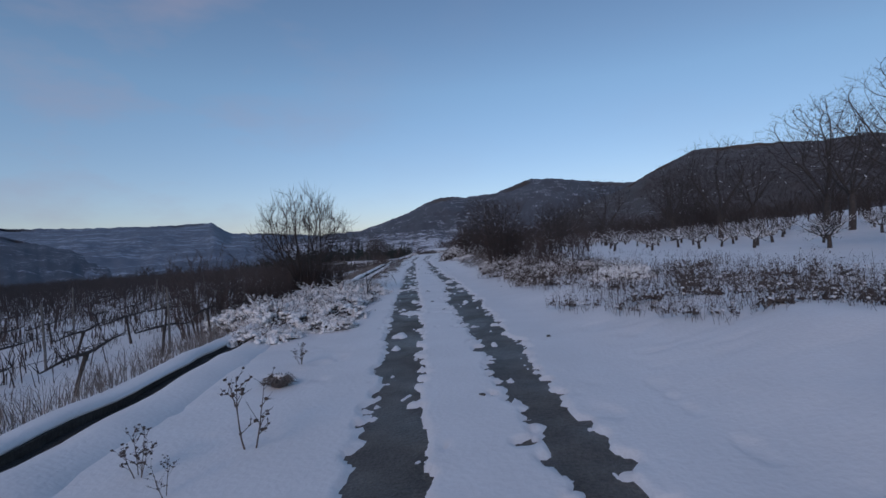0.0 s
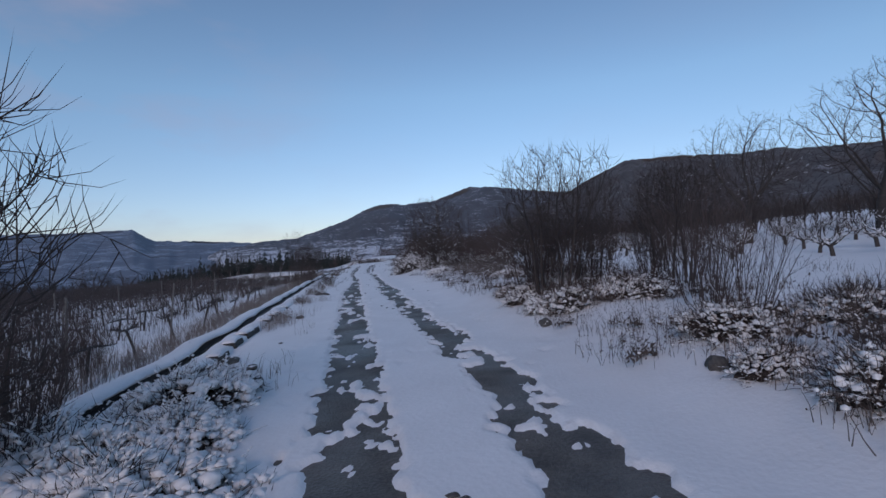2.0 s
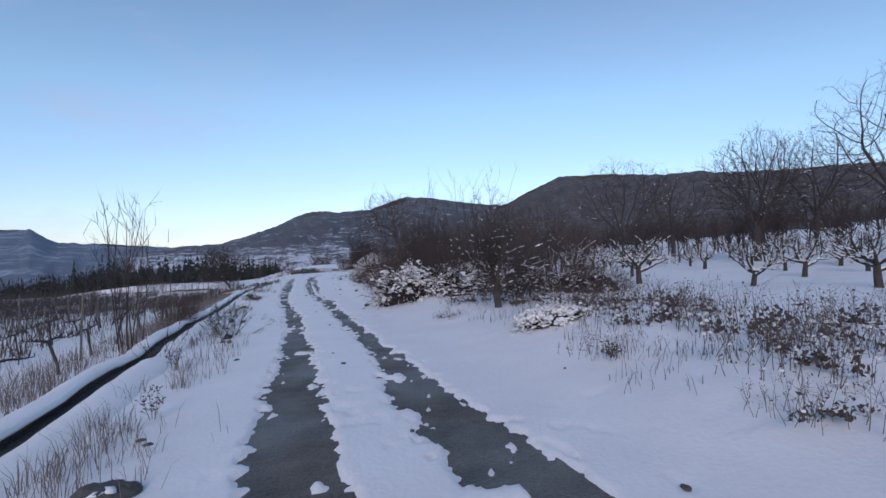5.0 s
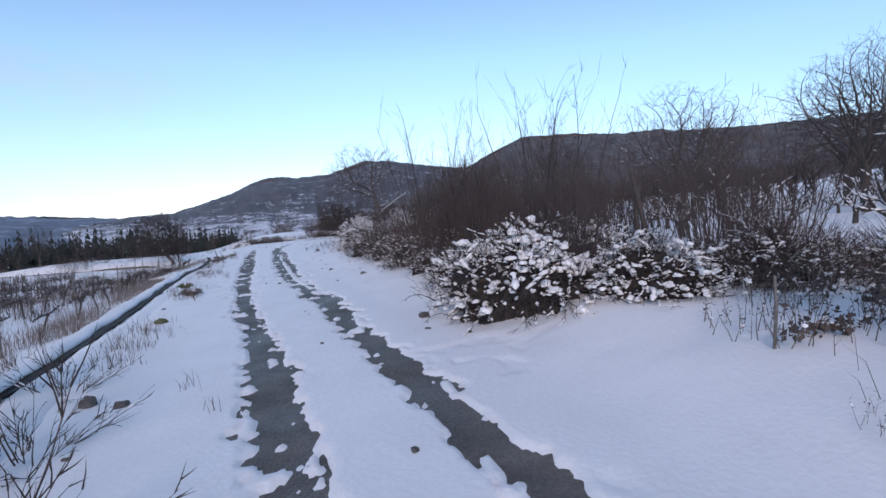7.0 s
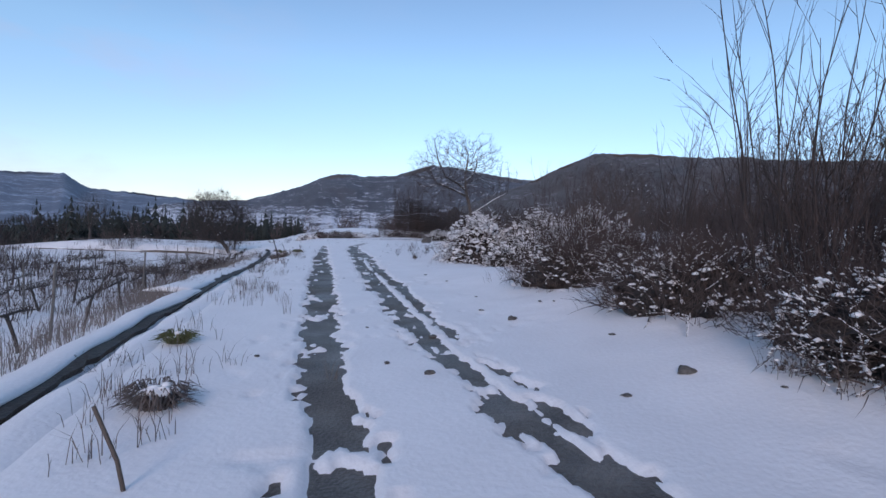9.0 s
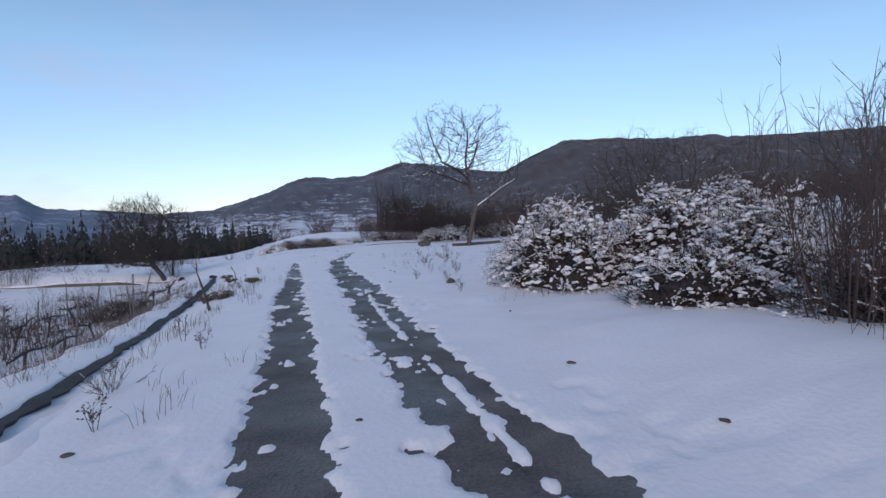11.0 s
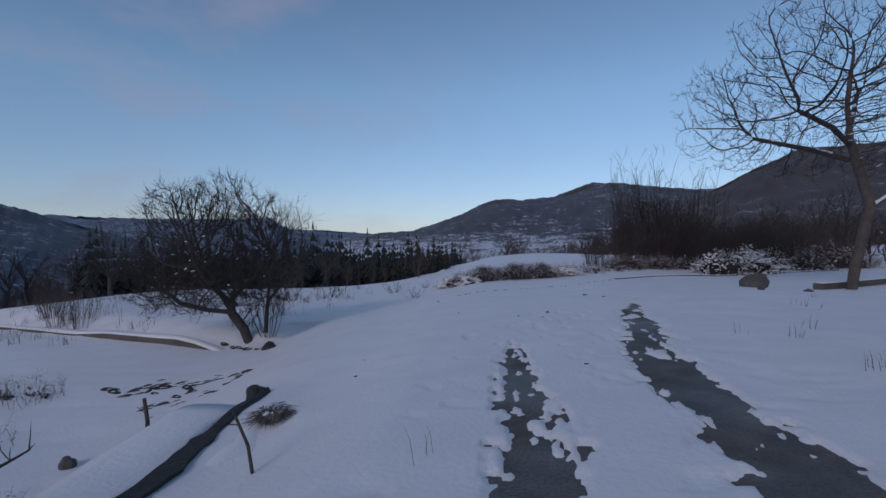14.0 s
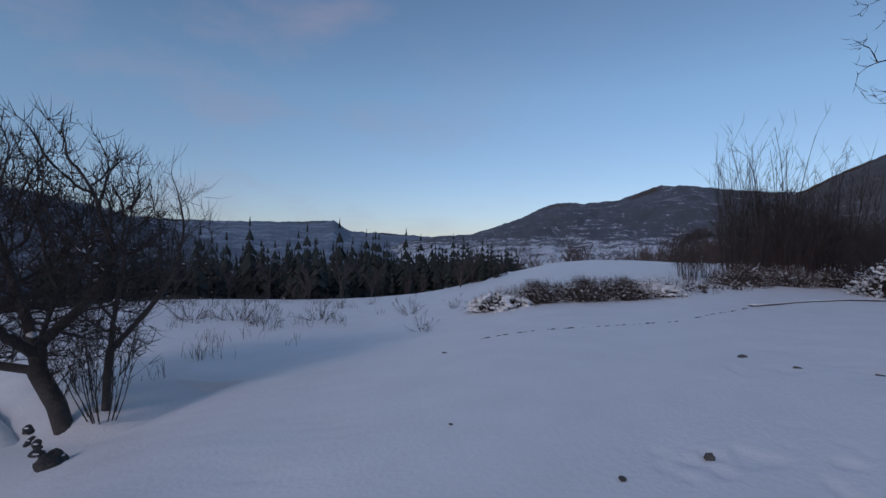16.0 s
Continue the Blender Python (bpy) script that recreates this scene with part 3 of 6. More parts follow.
def grown(name, seed, stems, reach, stride, mats, tip=0.006, power=2.3, near=None, up=0.06, shoots=(1, 3), shoot_length=0.35, snowy=0.0, names=("trunk", "limb", "twig", "snow_cover"), base_r=None, shoot_rise=0.35):
    """A tree or shrub whose branches grow from the given stems towards the places in reach, thickening where they join."""
    r = np.random.RandomState(seed)
    w = Wood(seed)
    P, parent, stem_of = [], [], []
    for pts in stems:
        first = True
        for a, b in zip(pts, pts[1:]):
            a, b = np.array(a, float), np.array(b, float)
            n = max(int(np.linalg.norm(b - a) / stride), 1)
            for k in range(n):
                q = a + (b - a) * (k / n)
                if first:
                    first = False
                    if P:
                        d0 = np.linalg.norm(np.array(P) - q, axis=1)
                        if d0.min() < 0.3 and q[2] > 0.05:
                            parent_next = int(d0.argmin())
                            continue
                    parent_next = -1
                P.append(q)
                parent.append(parent_next)
                parent_next = len(P) - 1
        P.append(np.array(pts[-1], float))
        parent.append(parent_next)
    A = reach.copy()
    N = np.array(P)
    D = np.linalg.norm(A[:, None] - N[None], axis=2)
    ni, nd = D.argmin(1), D.min(1)
    near = near or 9.0
    ahead = np.zeros_like(N)
    tries = np.zeros(len(A), int)
    for _k in range(140):
        live = nd < near
        if not live.any():
            break
        pull = np.zeros_like(N)
        dirs = (A - N[ni]) / np.maximum(nd, 1e-6)[:, None]
        np.add.at(pull, ni[live], dirs[live])
        grow = np.unique(ni[live])
        d = pull[grow] / np.maximum(np.linalg.norm(pull[grow], axis=1), 1e-6)[:, None] + r.normal(0, 0.13, (len(grow), 3)) + (0, 0, up) + 0.4 * ahead[grow]
        fresh = N[grow] + stride * d / np.linalg.norm(d, axis=1)[:, None]
        start = len(N)
        ahead = np.concatenate([ahead, d / np.linalg.norm(d, axis=1)[:, None]])
        N = np.concatenate([N, fresh])
        parent += grow.tolist()
        F = np.linalg.norm(A[:, None] - fresh[None], axis=2)
        fi, fd = F.argmin(1), F.min(1)
        closer = fd < nd - 0.02 * stride
        tries = np.where(closer | ~live, 0, tries + 1)
        ni, nd = np.where(closer, fi + start, ni), np.where(closer, fd, nd)
        keep = (nd > stride * 1.02) & (tries < 2)
        A, ni, nd, tries = A[keep], ni[keep], nd[keep], tries[keep]
        if not len(A) or len(N) > 8000:
            break
    kids = [[] for _ in range(len(N))]
    for k, p in enumerate(parent):
        if p >= 0:
            kids[p].append(k)
    load = np.zeros(len(N))
    for k in range(len(N) - 1, -1, -1):
        load[k] = load[k] + (tip**power if not kids[k] else 0)
        if parent[k] >= 0:
            load[parent[k]] += load[k]
    rad = load ** (1 / power)
    if base_r:
        rad = rad * (1 + (base_r / rad[0] - 1) * np.clip(rad / rad[0], 0, 1) ** 1.4)
    pos = [Vector(p) for p in N]
    queue = [(k, 0, None) for k in range(len(N)) if parent[k] < 0]
    many = len(queue) > 1
    while queue:
        k, depth, mesh = queue.pop()
        chain = [k] if parent[k] < 0 else [parent[k], k]
        while kids[k]:
            order = sorted(kids[k], key=lambda c: -rad[c])
            for c in order[1:]:
                queue.append((c, depth + 1, mesh))
            k = order[0]
            chain.append(k)
        if len(chain) < 2:
            continue
        # no chain is thicker at its foot than the wood it leaves
        rr = [rad[c] for c in chain]
        if parent[chain[1]] == chain[0] and depth:
            rr[0] = rr[1]
        thick = rr[min(1, len(rr) - 1)]
        pts = [pos[c] for c in chain]
        if depth and pts:
            pts[0] = pts[0].copy()
        cut = next((j for j, v in enumerate(rr) if v < tip * 1.9), len(rr) - 1)
        if depth == 0:
            if many:
                w.new_limb()
            w.tube(1 if many else 0, pts[: max(cut, 1) + 1], rr[: max(cut, 1) + 1], 9 if thick > 0.05 else 6)
        elif cut > 0 and thick > tip * 1.9:
            if depth == 1 and not many:
                w.new_limb()
            w.tube(1, pts[: cut + 1], rr[: cut + 1], 7 if thick > 0.06 else 5 if thick > 0.025 else 4)
        else:
            cut = 0
        if cut < len(pts) - 1:
            w.twig(2, pts[cut:], max(rr[cut], tip))
        for j in range(max(cut - 2, 1), len(pts)):
            d = (pts[j] - pts[j - 1]).normalized()
            for _q in range(w.rng.randint(*shoots)):
                side = Vector((w.rng.gauss(0, 1), w.rng.gauss(0, 1), w.rng.gauss(0, 1)))
                e = (d + side * 0.55 + Vector((0, 0, shoot_rise))).normalized()
                L = shoot_length * w.rng.uniform(0.4, 1.2)
                m = pts[j] + e * L * 0.5 + side * L * 0.06
                w.twig(2, [pts[j], m, m + (e + Vector((0, 0, shoot_rise * 0.6))).normalized() * L * 0.5], tip * 0.8)
        if snowy:
            for j in range(len(pts) - 1):
                e = pts[j + 1] - pts[j]
                if rr[j] > tip * 1.6 and abs(e.normalized().z) < 0.75 and w.rng.random() < snowy:
                    lift = Vector((0, 0, rr[j] * 0.8))
                    t = rr[j] * 0.75 + 0.008
                    w.tube(3, [pts[j] + lift * 0.8, pts[j].lerp(pts[j + 1], 0.5) + lift * 1.15, pts[j + 1] + lift * 0.8], [t * 0.6, t * w.rng.uniform(0.8, 1.2), t * 0.55], 5)
    return w.build(name, mats, names)


def shoot_clump(name, seed, height, stems, fan, base=0.25, dense=2, snowy=0.0, mats=None, side_from=0.35):
    """Many upright shoots from one stool."""
    w = Wood(seed)
    w.snowy = snowy
    w.least = 0.005
    spec = [
        (1, 6, 4, 0.05, 0.05, (3 * dense, 4 * dense), 0.38, 28, side_from),
        (2, 3, 3, 0.09, 0.06, (1, 2), 0.55, 32, 0.2),
        (2, 2, 3, 0.1, 0.05, 0, 0, 0, 0),
    ]
    for k in range(stems):
        a, q = w.rng.uniform(0, 2 * math.pi), w.rng.random() ** 0.5
        s = radians(fan * q)
        p = Vector((math.cos(a) * base * q, math.sin(a) * base * q, -0.1))
        h = height * w.rng.uniform(0.55, 1.0)
        w.new_limb()
        w.branch(p, Vector((math.cos(a) * math.sin(s), math.sin(a) * math.sin(s), math.cos(s))), h, 0.004 + h * 0.0034, 0, spec)
    return w.build(name, mats or (BARK, TWIG, TWIG, SNOW), ("trunk", "stem", "twig", "snow_cover"))


def place(ob, x, y, turn=0.0, size=1.0, sink=0.0, lean=0.0):
    ob.matrix_basis = pose(x, y, put_z(x, y) - sink, lean, 0, turn) @ Matrix.Diagonal((size, size, size, 1))
    return ob


def repeat(proto, x, y, turn=0.0, size=1.0, sink=0.0):
    """Another of the same kind."""
    return copy_thing(proto, pose(x, y, put_z(x, y) - sink, 0, 0, turn) @ Matrix.Diagonal((size, size, size, 1)) @ Matrix.Diagonal((*[1 / s for s in proto.scale], 1)))


rng = random.Random(11)


def blob(v, f, p, size, r, flat=0.6, along=None):
    """Adds one uneven lump to (v, f), drawn out along a direction."""
    b = len(v)
    n = 5
    turn = r.uniform(0, 6.28)
    sx, sy = r.uniform(0.7, 1.3), r.uniform(0.7, 1.3)
    if along is not None:
        turn, sx = math.atan2(along.y, along.x), r.uniform(0.9, 1.7)
    ct, st = math.cos(turn), math.sin(turn)
    v.append(p + Vector((0, 0, size * flat)))
    for q, lift in ((0.95, 0.45), (0.8, -0.3)):
        for j in range(n):
            a = 2 * math.pi * j / n
            s = size * q * r.uniform(0.75, 1.25)
            x, y = math.cos(a) * s * sx, math.sin(a) * s * sy
            dz = along.z * x if along is not None else 0.0
            v.append(p + Vector((x * ct - y * st, x * st + y * ct, lift * size * flat + dz * 0.8)))
    for j in range(n):
        f.append((b, b + 1 + j, b + 1 + (j + 1) % n))
        i0, i1 = b + 1 + j, b + 1 + (j + 1) % n
        f.append((i0, i0 + n, i1 + n, i1))


def nub(v, f, p, size, r, flat=0.7, along=None):
    """Adds one small uneven dab to (v, f)."""
    b = len(v)
    turn = math.atan2(along.y, along.x) if along is not None else r.uniform(0, 6.28)
    c, s_ = math.cos(turn), math.sin(turn)
    l = size * r.uniform(0.9, 1.6)
    v.append(p + Vector((0, 0, size * flat)))
    for x, y in ((l, 0), (0, size), (-l, 0), (0, -size)):
        k = r.uniform(0.75, 1.25)
        v.append(p + Vector((k * (x * c - y * s_), k * (x * s_ + y * c), (along.z * x * 0.8 if along is not None else 0.0) + size * r.uniform(-0.15, 0.15))))
    v.append(p - Vector((0, 0, size * flat * 0.6)))
    for j in range(4):
        q = (j + 1) % 4
        f.append((b, b + 1 + j, b + 1 + q))
        f.append((b + 5, b + 1 + q, b + 1 + j))


def laden_bush(name, seed, rx, ry_, h, canes=170, load=0.5, girth=0.03, haze=900, tall=0.3, mats=None, droop=0.30):
    """A thicket of arching canes round a heart coloured dark for the shade inside; snow lies in ragged strips along the
    canes, fine twigs stand out all over.
    """
    w = Wood(seed)
    r = w.rng
    off = Vector((seed * 1.37, seed * 0.71, 0))

    def skin(a, e):
        p = Vector((math.cos(a) * math.cos(e) * rx, math.sin(a) * math.cos(e) * ry_, math.sin(e) * h))
        q = p + off
        return p * (1 + 0.30 * noise.noise(q * 0.9) + 0.2 * noise.noise(q * 2.1))

    sv, sf = [], []

    def strip_of_snow(pts, size):
        """Snow along a bent cane: a run of uneven lumps, thick in places and broken in others."""
        for a, b in zip(pts, pts[1:]):
            d = b - a
            n = max(1, round(d.length / (size * 2.3)))
            for k in range(n):
                if r.random() < 0.82:
                    t = size * r.uniform(0.6, 1.4)
                    (blob if t > 0.034 else nub)(sv, sf, a.lerp(b, (k + r.random()) / n) + Vector((r.gauss(0, size * 0.25), r.gauss(0, size * 0.25), t * 0.35)), t, r, r.uniform(0.55, 0.9), d.normalized())

    for _k in range(canes):
        a, e = r.uniform(0, 6.28), radians(90 * r.random() ** 1.25)
        p = skin(a, e) * r.uniform(0.62, 0.95)
        d = (p.normalized() + Vector((r.gauss(0, 0.5), r.gauss(0, 0.5), r.uniform(0.0, 0.9)))).normalized()
        pts, _ = w.bend(p - d * 0.2, d, r.uniform(0.35, 0.85) * min(1.0, 0.4 + h * 0.35), 5, 0.16, -droop * r.uniform(0.3, 1.3))
        w.twig(1, pts, r.uniform(0.007, 0.012))
        heavy = load + 1.1 * noise.noise((p + off) * 1.2)
        if r.random() < heavy:
            k0 = r.choice((0, 1, 1, 2))
            strip_of_snow(pts[k0 : k0 + r.randint(3, 5)], girth * r.uniform(0.55, 1.35))
        for _j in range(r.randint(3, 5)):
            k = r.randint(1, 4)
            q = pts[k].lerp(pts[k + 1], r.random())
            e2 = ((pts[k + 1] - pts[k]).normalized() + Vector((r.gauss(0, 0.7), r.gauss(0, 0.7), r.gauss(0.1, 0.5)))).normalized()
            tp, _ = w.bend(q, e2, r.uniform(0.12, 0.36), 2, 0.14, -0.05)
            w.twig(2, tp, 0.0045)
            if r.random() < heavy * 0.42:
                strip_of_snow(tp, girth * r.uniform(0.3, 0.7))
    for _k in range(haze):
        p = skin(r.uniform(0, 6.28), radians(90 * r.random() ** 1.2)) * r.uniform(0.75, 1.0)
        d = (p.normalized() * 0.5 + Vector((r.gauss(0, 0.45), r.gauss(0, 0.45), r.uniform(0.2, 1.2)))).normalized()
        tp, _ = w.bend(p, d, r.uniform(0.5, 1.3) * tall, 2, 0.12, 0.02)
        w.twig(2, tp, r.uniform(0.003, 0.0055))
        if r.random() < load * 0.32 + 0.3 * noise.noise((p + off) * 1.3):
            nub(sv, sf, tp[0].lerp(tp[1], r.random()), girth * r.uniform(0.45, 1.1), r, 0.8, d)
    for _k in range(int(canes * load * 1.1)):
        a, e = r.uniform(0, 6.28), radians(90 * r.random())
        p = skin(a, e) * r.uniform(0.8, 0.97)
        if noise.noise((p + off) * 1.6) > 0.05 - load * 0.3:
            for _j in range(r.randint(2, 5)):
                blob(sv, sf, p + Vector((r.gauss(0, girth), r.gauss(0, girth), r.gauss(0.02, girth * 0.5))), girth * r.uniform(0.8, 2.1), r, 0.7)
    root = w.build(name, mats or (BARK, TWIG, TWIG, SNOW), ("trunk", "cane", "side_shoot", "snow_cover"))
    # closed shell whose dark colour gives the shaded gaps behind the canes
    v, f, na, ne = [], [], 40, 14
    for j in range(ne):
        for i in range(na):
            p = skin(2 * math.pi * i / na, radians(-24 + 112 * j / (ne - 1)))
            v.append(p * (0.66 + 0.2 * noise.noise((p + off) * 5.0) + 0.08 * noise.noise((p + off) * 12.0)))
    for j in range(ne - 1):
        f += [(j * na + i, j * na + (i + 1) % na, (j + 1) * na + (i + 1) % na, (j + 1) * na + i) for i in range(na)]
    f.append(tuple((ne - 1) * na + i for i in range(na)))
    part("shaded_core", (v, f), SHADED_TANGLE, root)
    smooth(part("snow_strip", (sv, sf), SNOW, root))
    for c in root.children:
        c["kind"] = "stuff"
    return root


def weed_patch(name, seed, rx, ry_, h, stems=110, dabs=0.25):
    """A patch of withered weeds: thin branching stalks of uneven height, clumps of dark leaves, dabs of snow."""
    w = Wood(seed)
    r = w.rng
    sv, sf, lv, lf = [], [], [], []
    for _k in range(stems):
        a, q = r.uniform(0, 6.28), math.sqrt(r.random())
        p = Vector((math.cos(a) * q * rx, math.sin(a) * q * ry_, -0.06))
        tall = h * r.uniform(0.3, 1.0) * (1.15 - 0.5 * q)
        pts, d = w.bend(p, Vector((r.gauss(0, 0.2), r.gauss(0, 0.2), 1)), tall + 0.06, 4, 0.09, 0.0)
        w.twig(1, pts, r.uniform(0.0035, 0.006))
        for _j in range(r.randint(2, 6)):
            k = r.randint(1, 3)
            q2 = pts[k].lerp(pts[k + 1], r.random())
            tp, _ = w.bend(q2, Vector((r.gauss(0, 0.8), r.gauss(0, 0.8), r.uniform(0.2, 1.0))), tall * r.uniform(0.15, 0.4), 2, 0.15, 0.03)
            w.twig(2, tp, 0.003)
            if r.random() < 0.5:
                s_, b = r.uniform(0.008, 0.022), len(lv)
                m = Matrix.Translation(tp[-1]) @ Euler((r.gauss(0, 0.9), r.gauss(0, 0.9), r.uniform(0, 6.28))).to_matrix().to_4x4()
                lv += [m @ Vector(c) for c in ((-s_, 0, 0), (0, -s_ * 0.7, -s_ * 0.4), (s_, 0, 0), (0, s_ * 0.7, -s_ * 0.4))]
                lf.append((b, b + 1, b + 2, b + 3))
        if r.random() < dabs:
            blob(sv, sf, pts[r.randint(1, 3)], r.uniform(0.012, 0.035), r, 0.8)
    # dark leaf rosettes near the ground
    for _k in range(int(stems * 0.09)):
        a, q = r.uniform(0, 6.28), math.sqrt(r.random()) * 0.8
        c0 = Vector((math.cos(a) * q * rx, math.sin(a) * q * ry_, 0.0))
        for _j in range(26):
            s_, b = r.uniform(0.02, 0.05), len(lv)
            m = Matrix.Translation(c0 + Vector((r.gauss(0, 0.07), r.gauss(0, 0.07), abs(r.gauss(0.04, 0.07))))) @ Euler((r.gauss(0, 0.9), r.gauss(0, 0.9), r.uniform(0, 6.28))).to_matrix().to_4x4()
            lv += [m @ Vector(c) for c in ((-s_, 0, 0), (0, -s_ * 0.6, -s_ * 0.3), (s_, 0, 0), (0, s_ * 0.6, -s_ * 0.3))]
            lf.append((b, b + 1, b + 2, b + 3))
        nub(sv, sf, c0 + Vector((r.gauss(0, 0.06), r.gauss(0, 0.06), 0.1)), r.uniform(0.015, 0.04), r, 0.5)
    root = w.build(name, (BARK, DARK_STRAW, DARK_STRAW, SNOW), ("trunk", "stalk", "side_stalk", "snow_cover"))
    part("withered_leaf", (lv, lf), LEAF, root)
    smooth(part("snow_dab", (sv, sf), SNOW, root))
    for c in root.children:
        c["kind"] = "stuff"
    return root


# ---- trees that stand alone ----
PALE = material("pale_brown_bark", (0.055, 0.046, 0.04), (0.125, 0.10, 0.085), 5.0, 0.9, 0.8, 40.0)
walnut = grown(
    "walnut_tree", 5,
    [[(0, 0, -0.2), (0.14, 0, 0.8), (0.42, 0, 2.0), (0.62, 0, 2.9), (0.32, 0, 4.0), (-0.02, 0, 5.2), (-0.1, 0, 6.4), (0.1, 0.1, 7.6)],
     [(0.60, 0, 2.8), (1.5, 0.05, 3.4), (2.8, 0.2, 4.3), (4.1, 0.3, 5.0)],
     [(-0.02, 0, 5.0), (-0.9, -0.5, 5.5), (-2.2, -0.9, 6.0)], [(-0.05, 0, 5.4), (0.7, 0.9, 6.3), (1.4, 1.7, 7.4)], [(0.2, 0, 4.4), (-0.9, 0.7, 5.0), (-2.4, 1.5, 5.6)]],
    crown_points(5, 2400, (-0.7, 0.0, 6.8), (4.75, 4.5, 3.3), 3.9, 0.3, 0.25), 0.24, (PALE, BARK, TWIG, SNOW), 0.0098, 2.35, None, 0.05, (1, 2), 0.36, 0.16, base_r=0.165, shoot_rise=0.6)
tagged(place(walnut, 8.1, 90.75, 0), "bare walnut tree with a pale leaning trunk in snow", "tree")
leaner = grown(
    "fruit_tree", 8,
    [[(0.0, 0, -0.2), (-0.2, 0, 0.28), (-0.55, 0, 0.72), (-0.55, 0.05, 1.2), (-0.35, 0.1, 1.8)],
     [(-0.55, 0, 0.72), (-1.2, -0.15, 0.80), (-1.9, -0.1, 0.95), (-2.6, 0.1, 1.35)], [(-0.55, 0, 0.76), (-1.05, 0.25, 1.3), (-1.6, 0.4, 2.0)], [(-0.55, 0, 0.92), (-0.75, -0.6, 1.5), (-0.95, -1.0, 2.1)], [(-0.55, 0.05, 1.1), (0.0, 0.3, 1.7), (0.3, 0.4, 2.3)]],
    crown_points(8, 2900, (-1.1, 0.0, 2.2), (2.2, 2.0, 2.05), 0.7, 0.25, 0.2), 0.11, (BARK, BARK, TWIG, SNOW), 0.0072, 2.3, None, 0.12, (2, 3), 0.34, 0.04, base_r=0.12, shoot_rise=0.6)
tagged(place(leaner, -10.42, 84.6, 0), "dark bare fruit tree with a leaning trunk and dense twigs", "tree")
leaner_two = grown(
    "fruit_tree", 9,
    [[(0, 0, -0.2), (0.03, 0, 0.5), (0.1, 0, 1.2), (0.25, 0.0, 1.9)], [(0.06, 0, 0.8), (0.35, 0.3, 1.3), (0.7, 0.4, 1.8)]],
    crown_points(9, 620, (0.5, 0.2, 2.3), (0.9, 0.95, 1.1), 1.0, 0.3, 0.25), 0.12, (BARK, BARK, TWIG, SNOW), 0.0045, 2.3, None, 0.2, (1, 2), 0.4, 0.0, base_r=0.055, shoot_rise=0.6)
tagged(place(leaner_two, -10.2, 84.95, 0), "slim dark bare fruit tree beside a larger one", "tree")
tagged(place(shoot_clump("sapling_clump", 31, 1.3, 16, 26, 0.2, 3), -10.05, 84.8), "thin leafless saplings at the foot of a tree", "sapling")
tagged(place(grown(
    "hazel_shrub", 3,
    [[(0.25 * math.cos(a), 0.25 * math.sin(a), -0.15), (0.34 * math.cos(a), 0.34 * math.sin(a), 0.5), ((0.4 + 0.3 * k % 0.5) * math.cos(a + 0.2), (0.4 + 0.3 * k % 0.5) * math.sin(a + 0.2), 1.2)] for k, a in enumerate(2 * math.pi * q / 13 for q in range(13))],
    crown_points(3, 1500, (0, 0, 1.95), (1.75, 1.75, 1.75), 0.6, 0.25, 0.25), 0.12, (BARK, TWIG, TWIG, SNOW), 0.0068, 2.9, None, 0.25, (1, 2), 0.5, 0.0, ("trunk", "stem", "twig", "snow_cover"), shoot_rise=0.7), -4.3, 15.6, 0, 0.93), "tall leafless shrub of upright fanned shoots", "shrub")


def old_apple(name, seed):
    """Two stems from one short trunk, set with short upright spurs."""
    w = Wood(seed)
    w.snowy = 0.45
    w.least = 0.0045
    w.ratio = 0.38
    w.flatness = 0.6
    w.tube(0, [Vector((0.05, 0, -0.15)), Vector((0.03, 0, 0.05)), Vector((0, 0, 0.25)), Vector((0, 0, 0.42))], [0.13, 0.10, 0.092, 0.095], 9)
    spec = [
        (1, 9, 6, 0.17, 0.05, (15, 18), 0.5, 62, 0.22),
        (1, 6, 4, 0.26, 0.06, (9, 12), 0.4, 55, 0.1),
        (2, 3, 3, 0.16, 0.08, (3, 5), 0.45, 50, 0.15),
        (2, 1, 3, 0.15, 0.05, 0, 0, 0, 0),
    ]
    for at, way, length, r0 in ((0.40, (-0.22, 0.05, 1), 2.35, 0.075), (0.36, (0.62, 0.1, 0.8), 2.0, 0.07), (0.40, (0.2, 0.7, 1), 1.9, 0.05), (0.3, (-0.7, -0.2, 0.55), 1.1, 0.04), (0.42, (0.15, -0.55, 1), 1.9, 0.045), (0.42, (-0.6, 0.3, 1), 1.9, 0.045), (0.40, (0.9, -0.3, 0.9), 1.7, 0.04)):
        w.new_limb()
        w.branch(Vector((0, 0, at)), Vector(way), length, r0, 0, spec)
    return w.build(name, (BARK, BARK, TWIG, SNOW))


apple = tagged(place(old_apple("apple_tree", 14), 1.98, 39.32, 0, 0.82), "gnarled old apple tree with snow lying on its limbs", "tree")

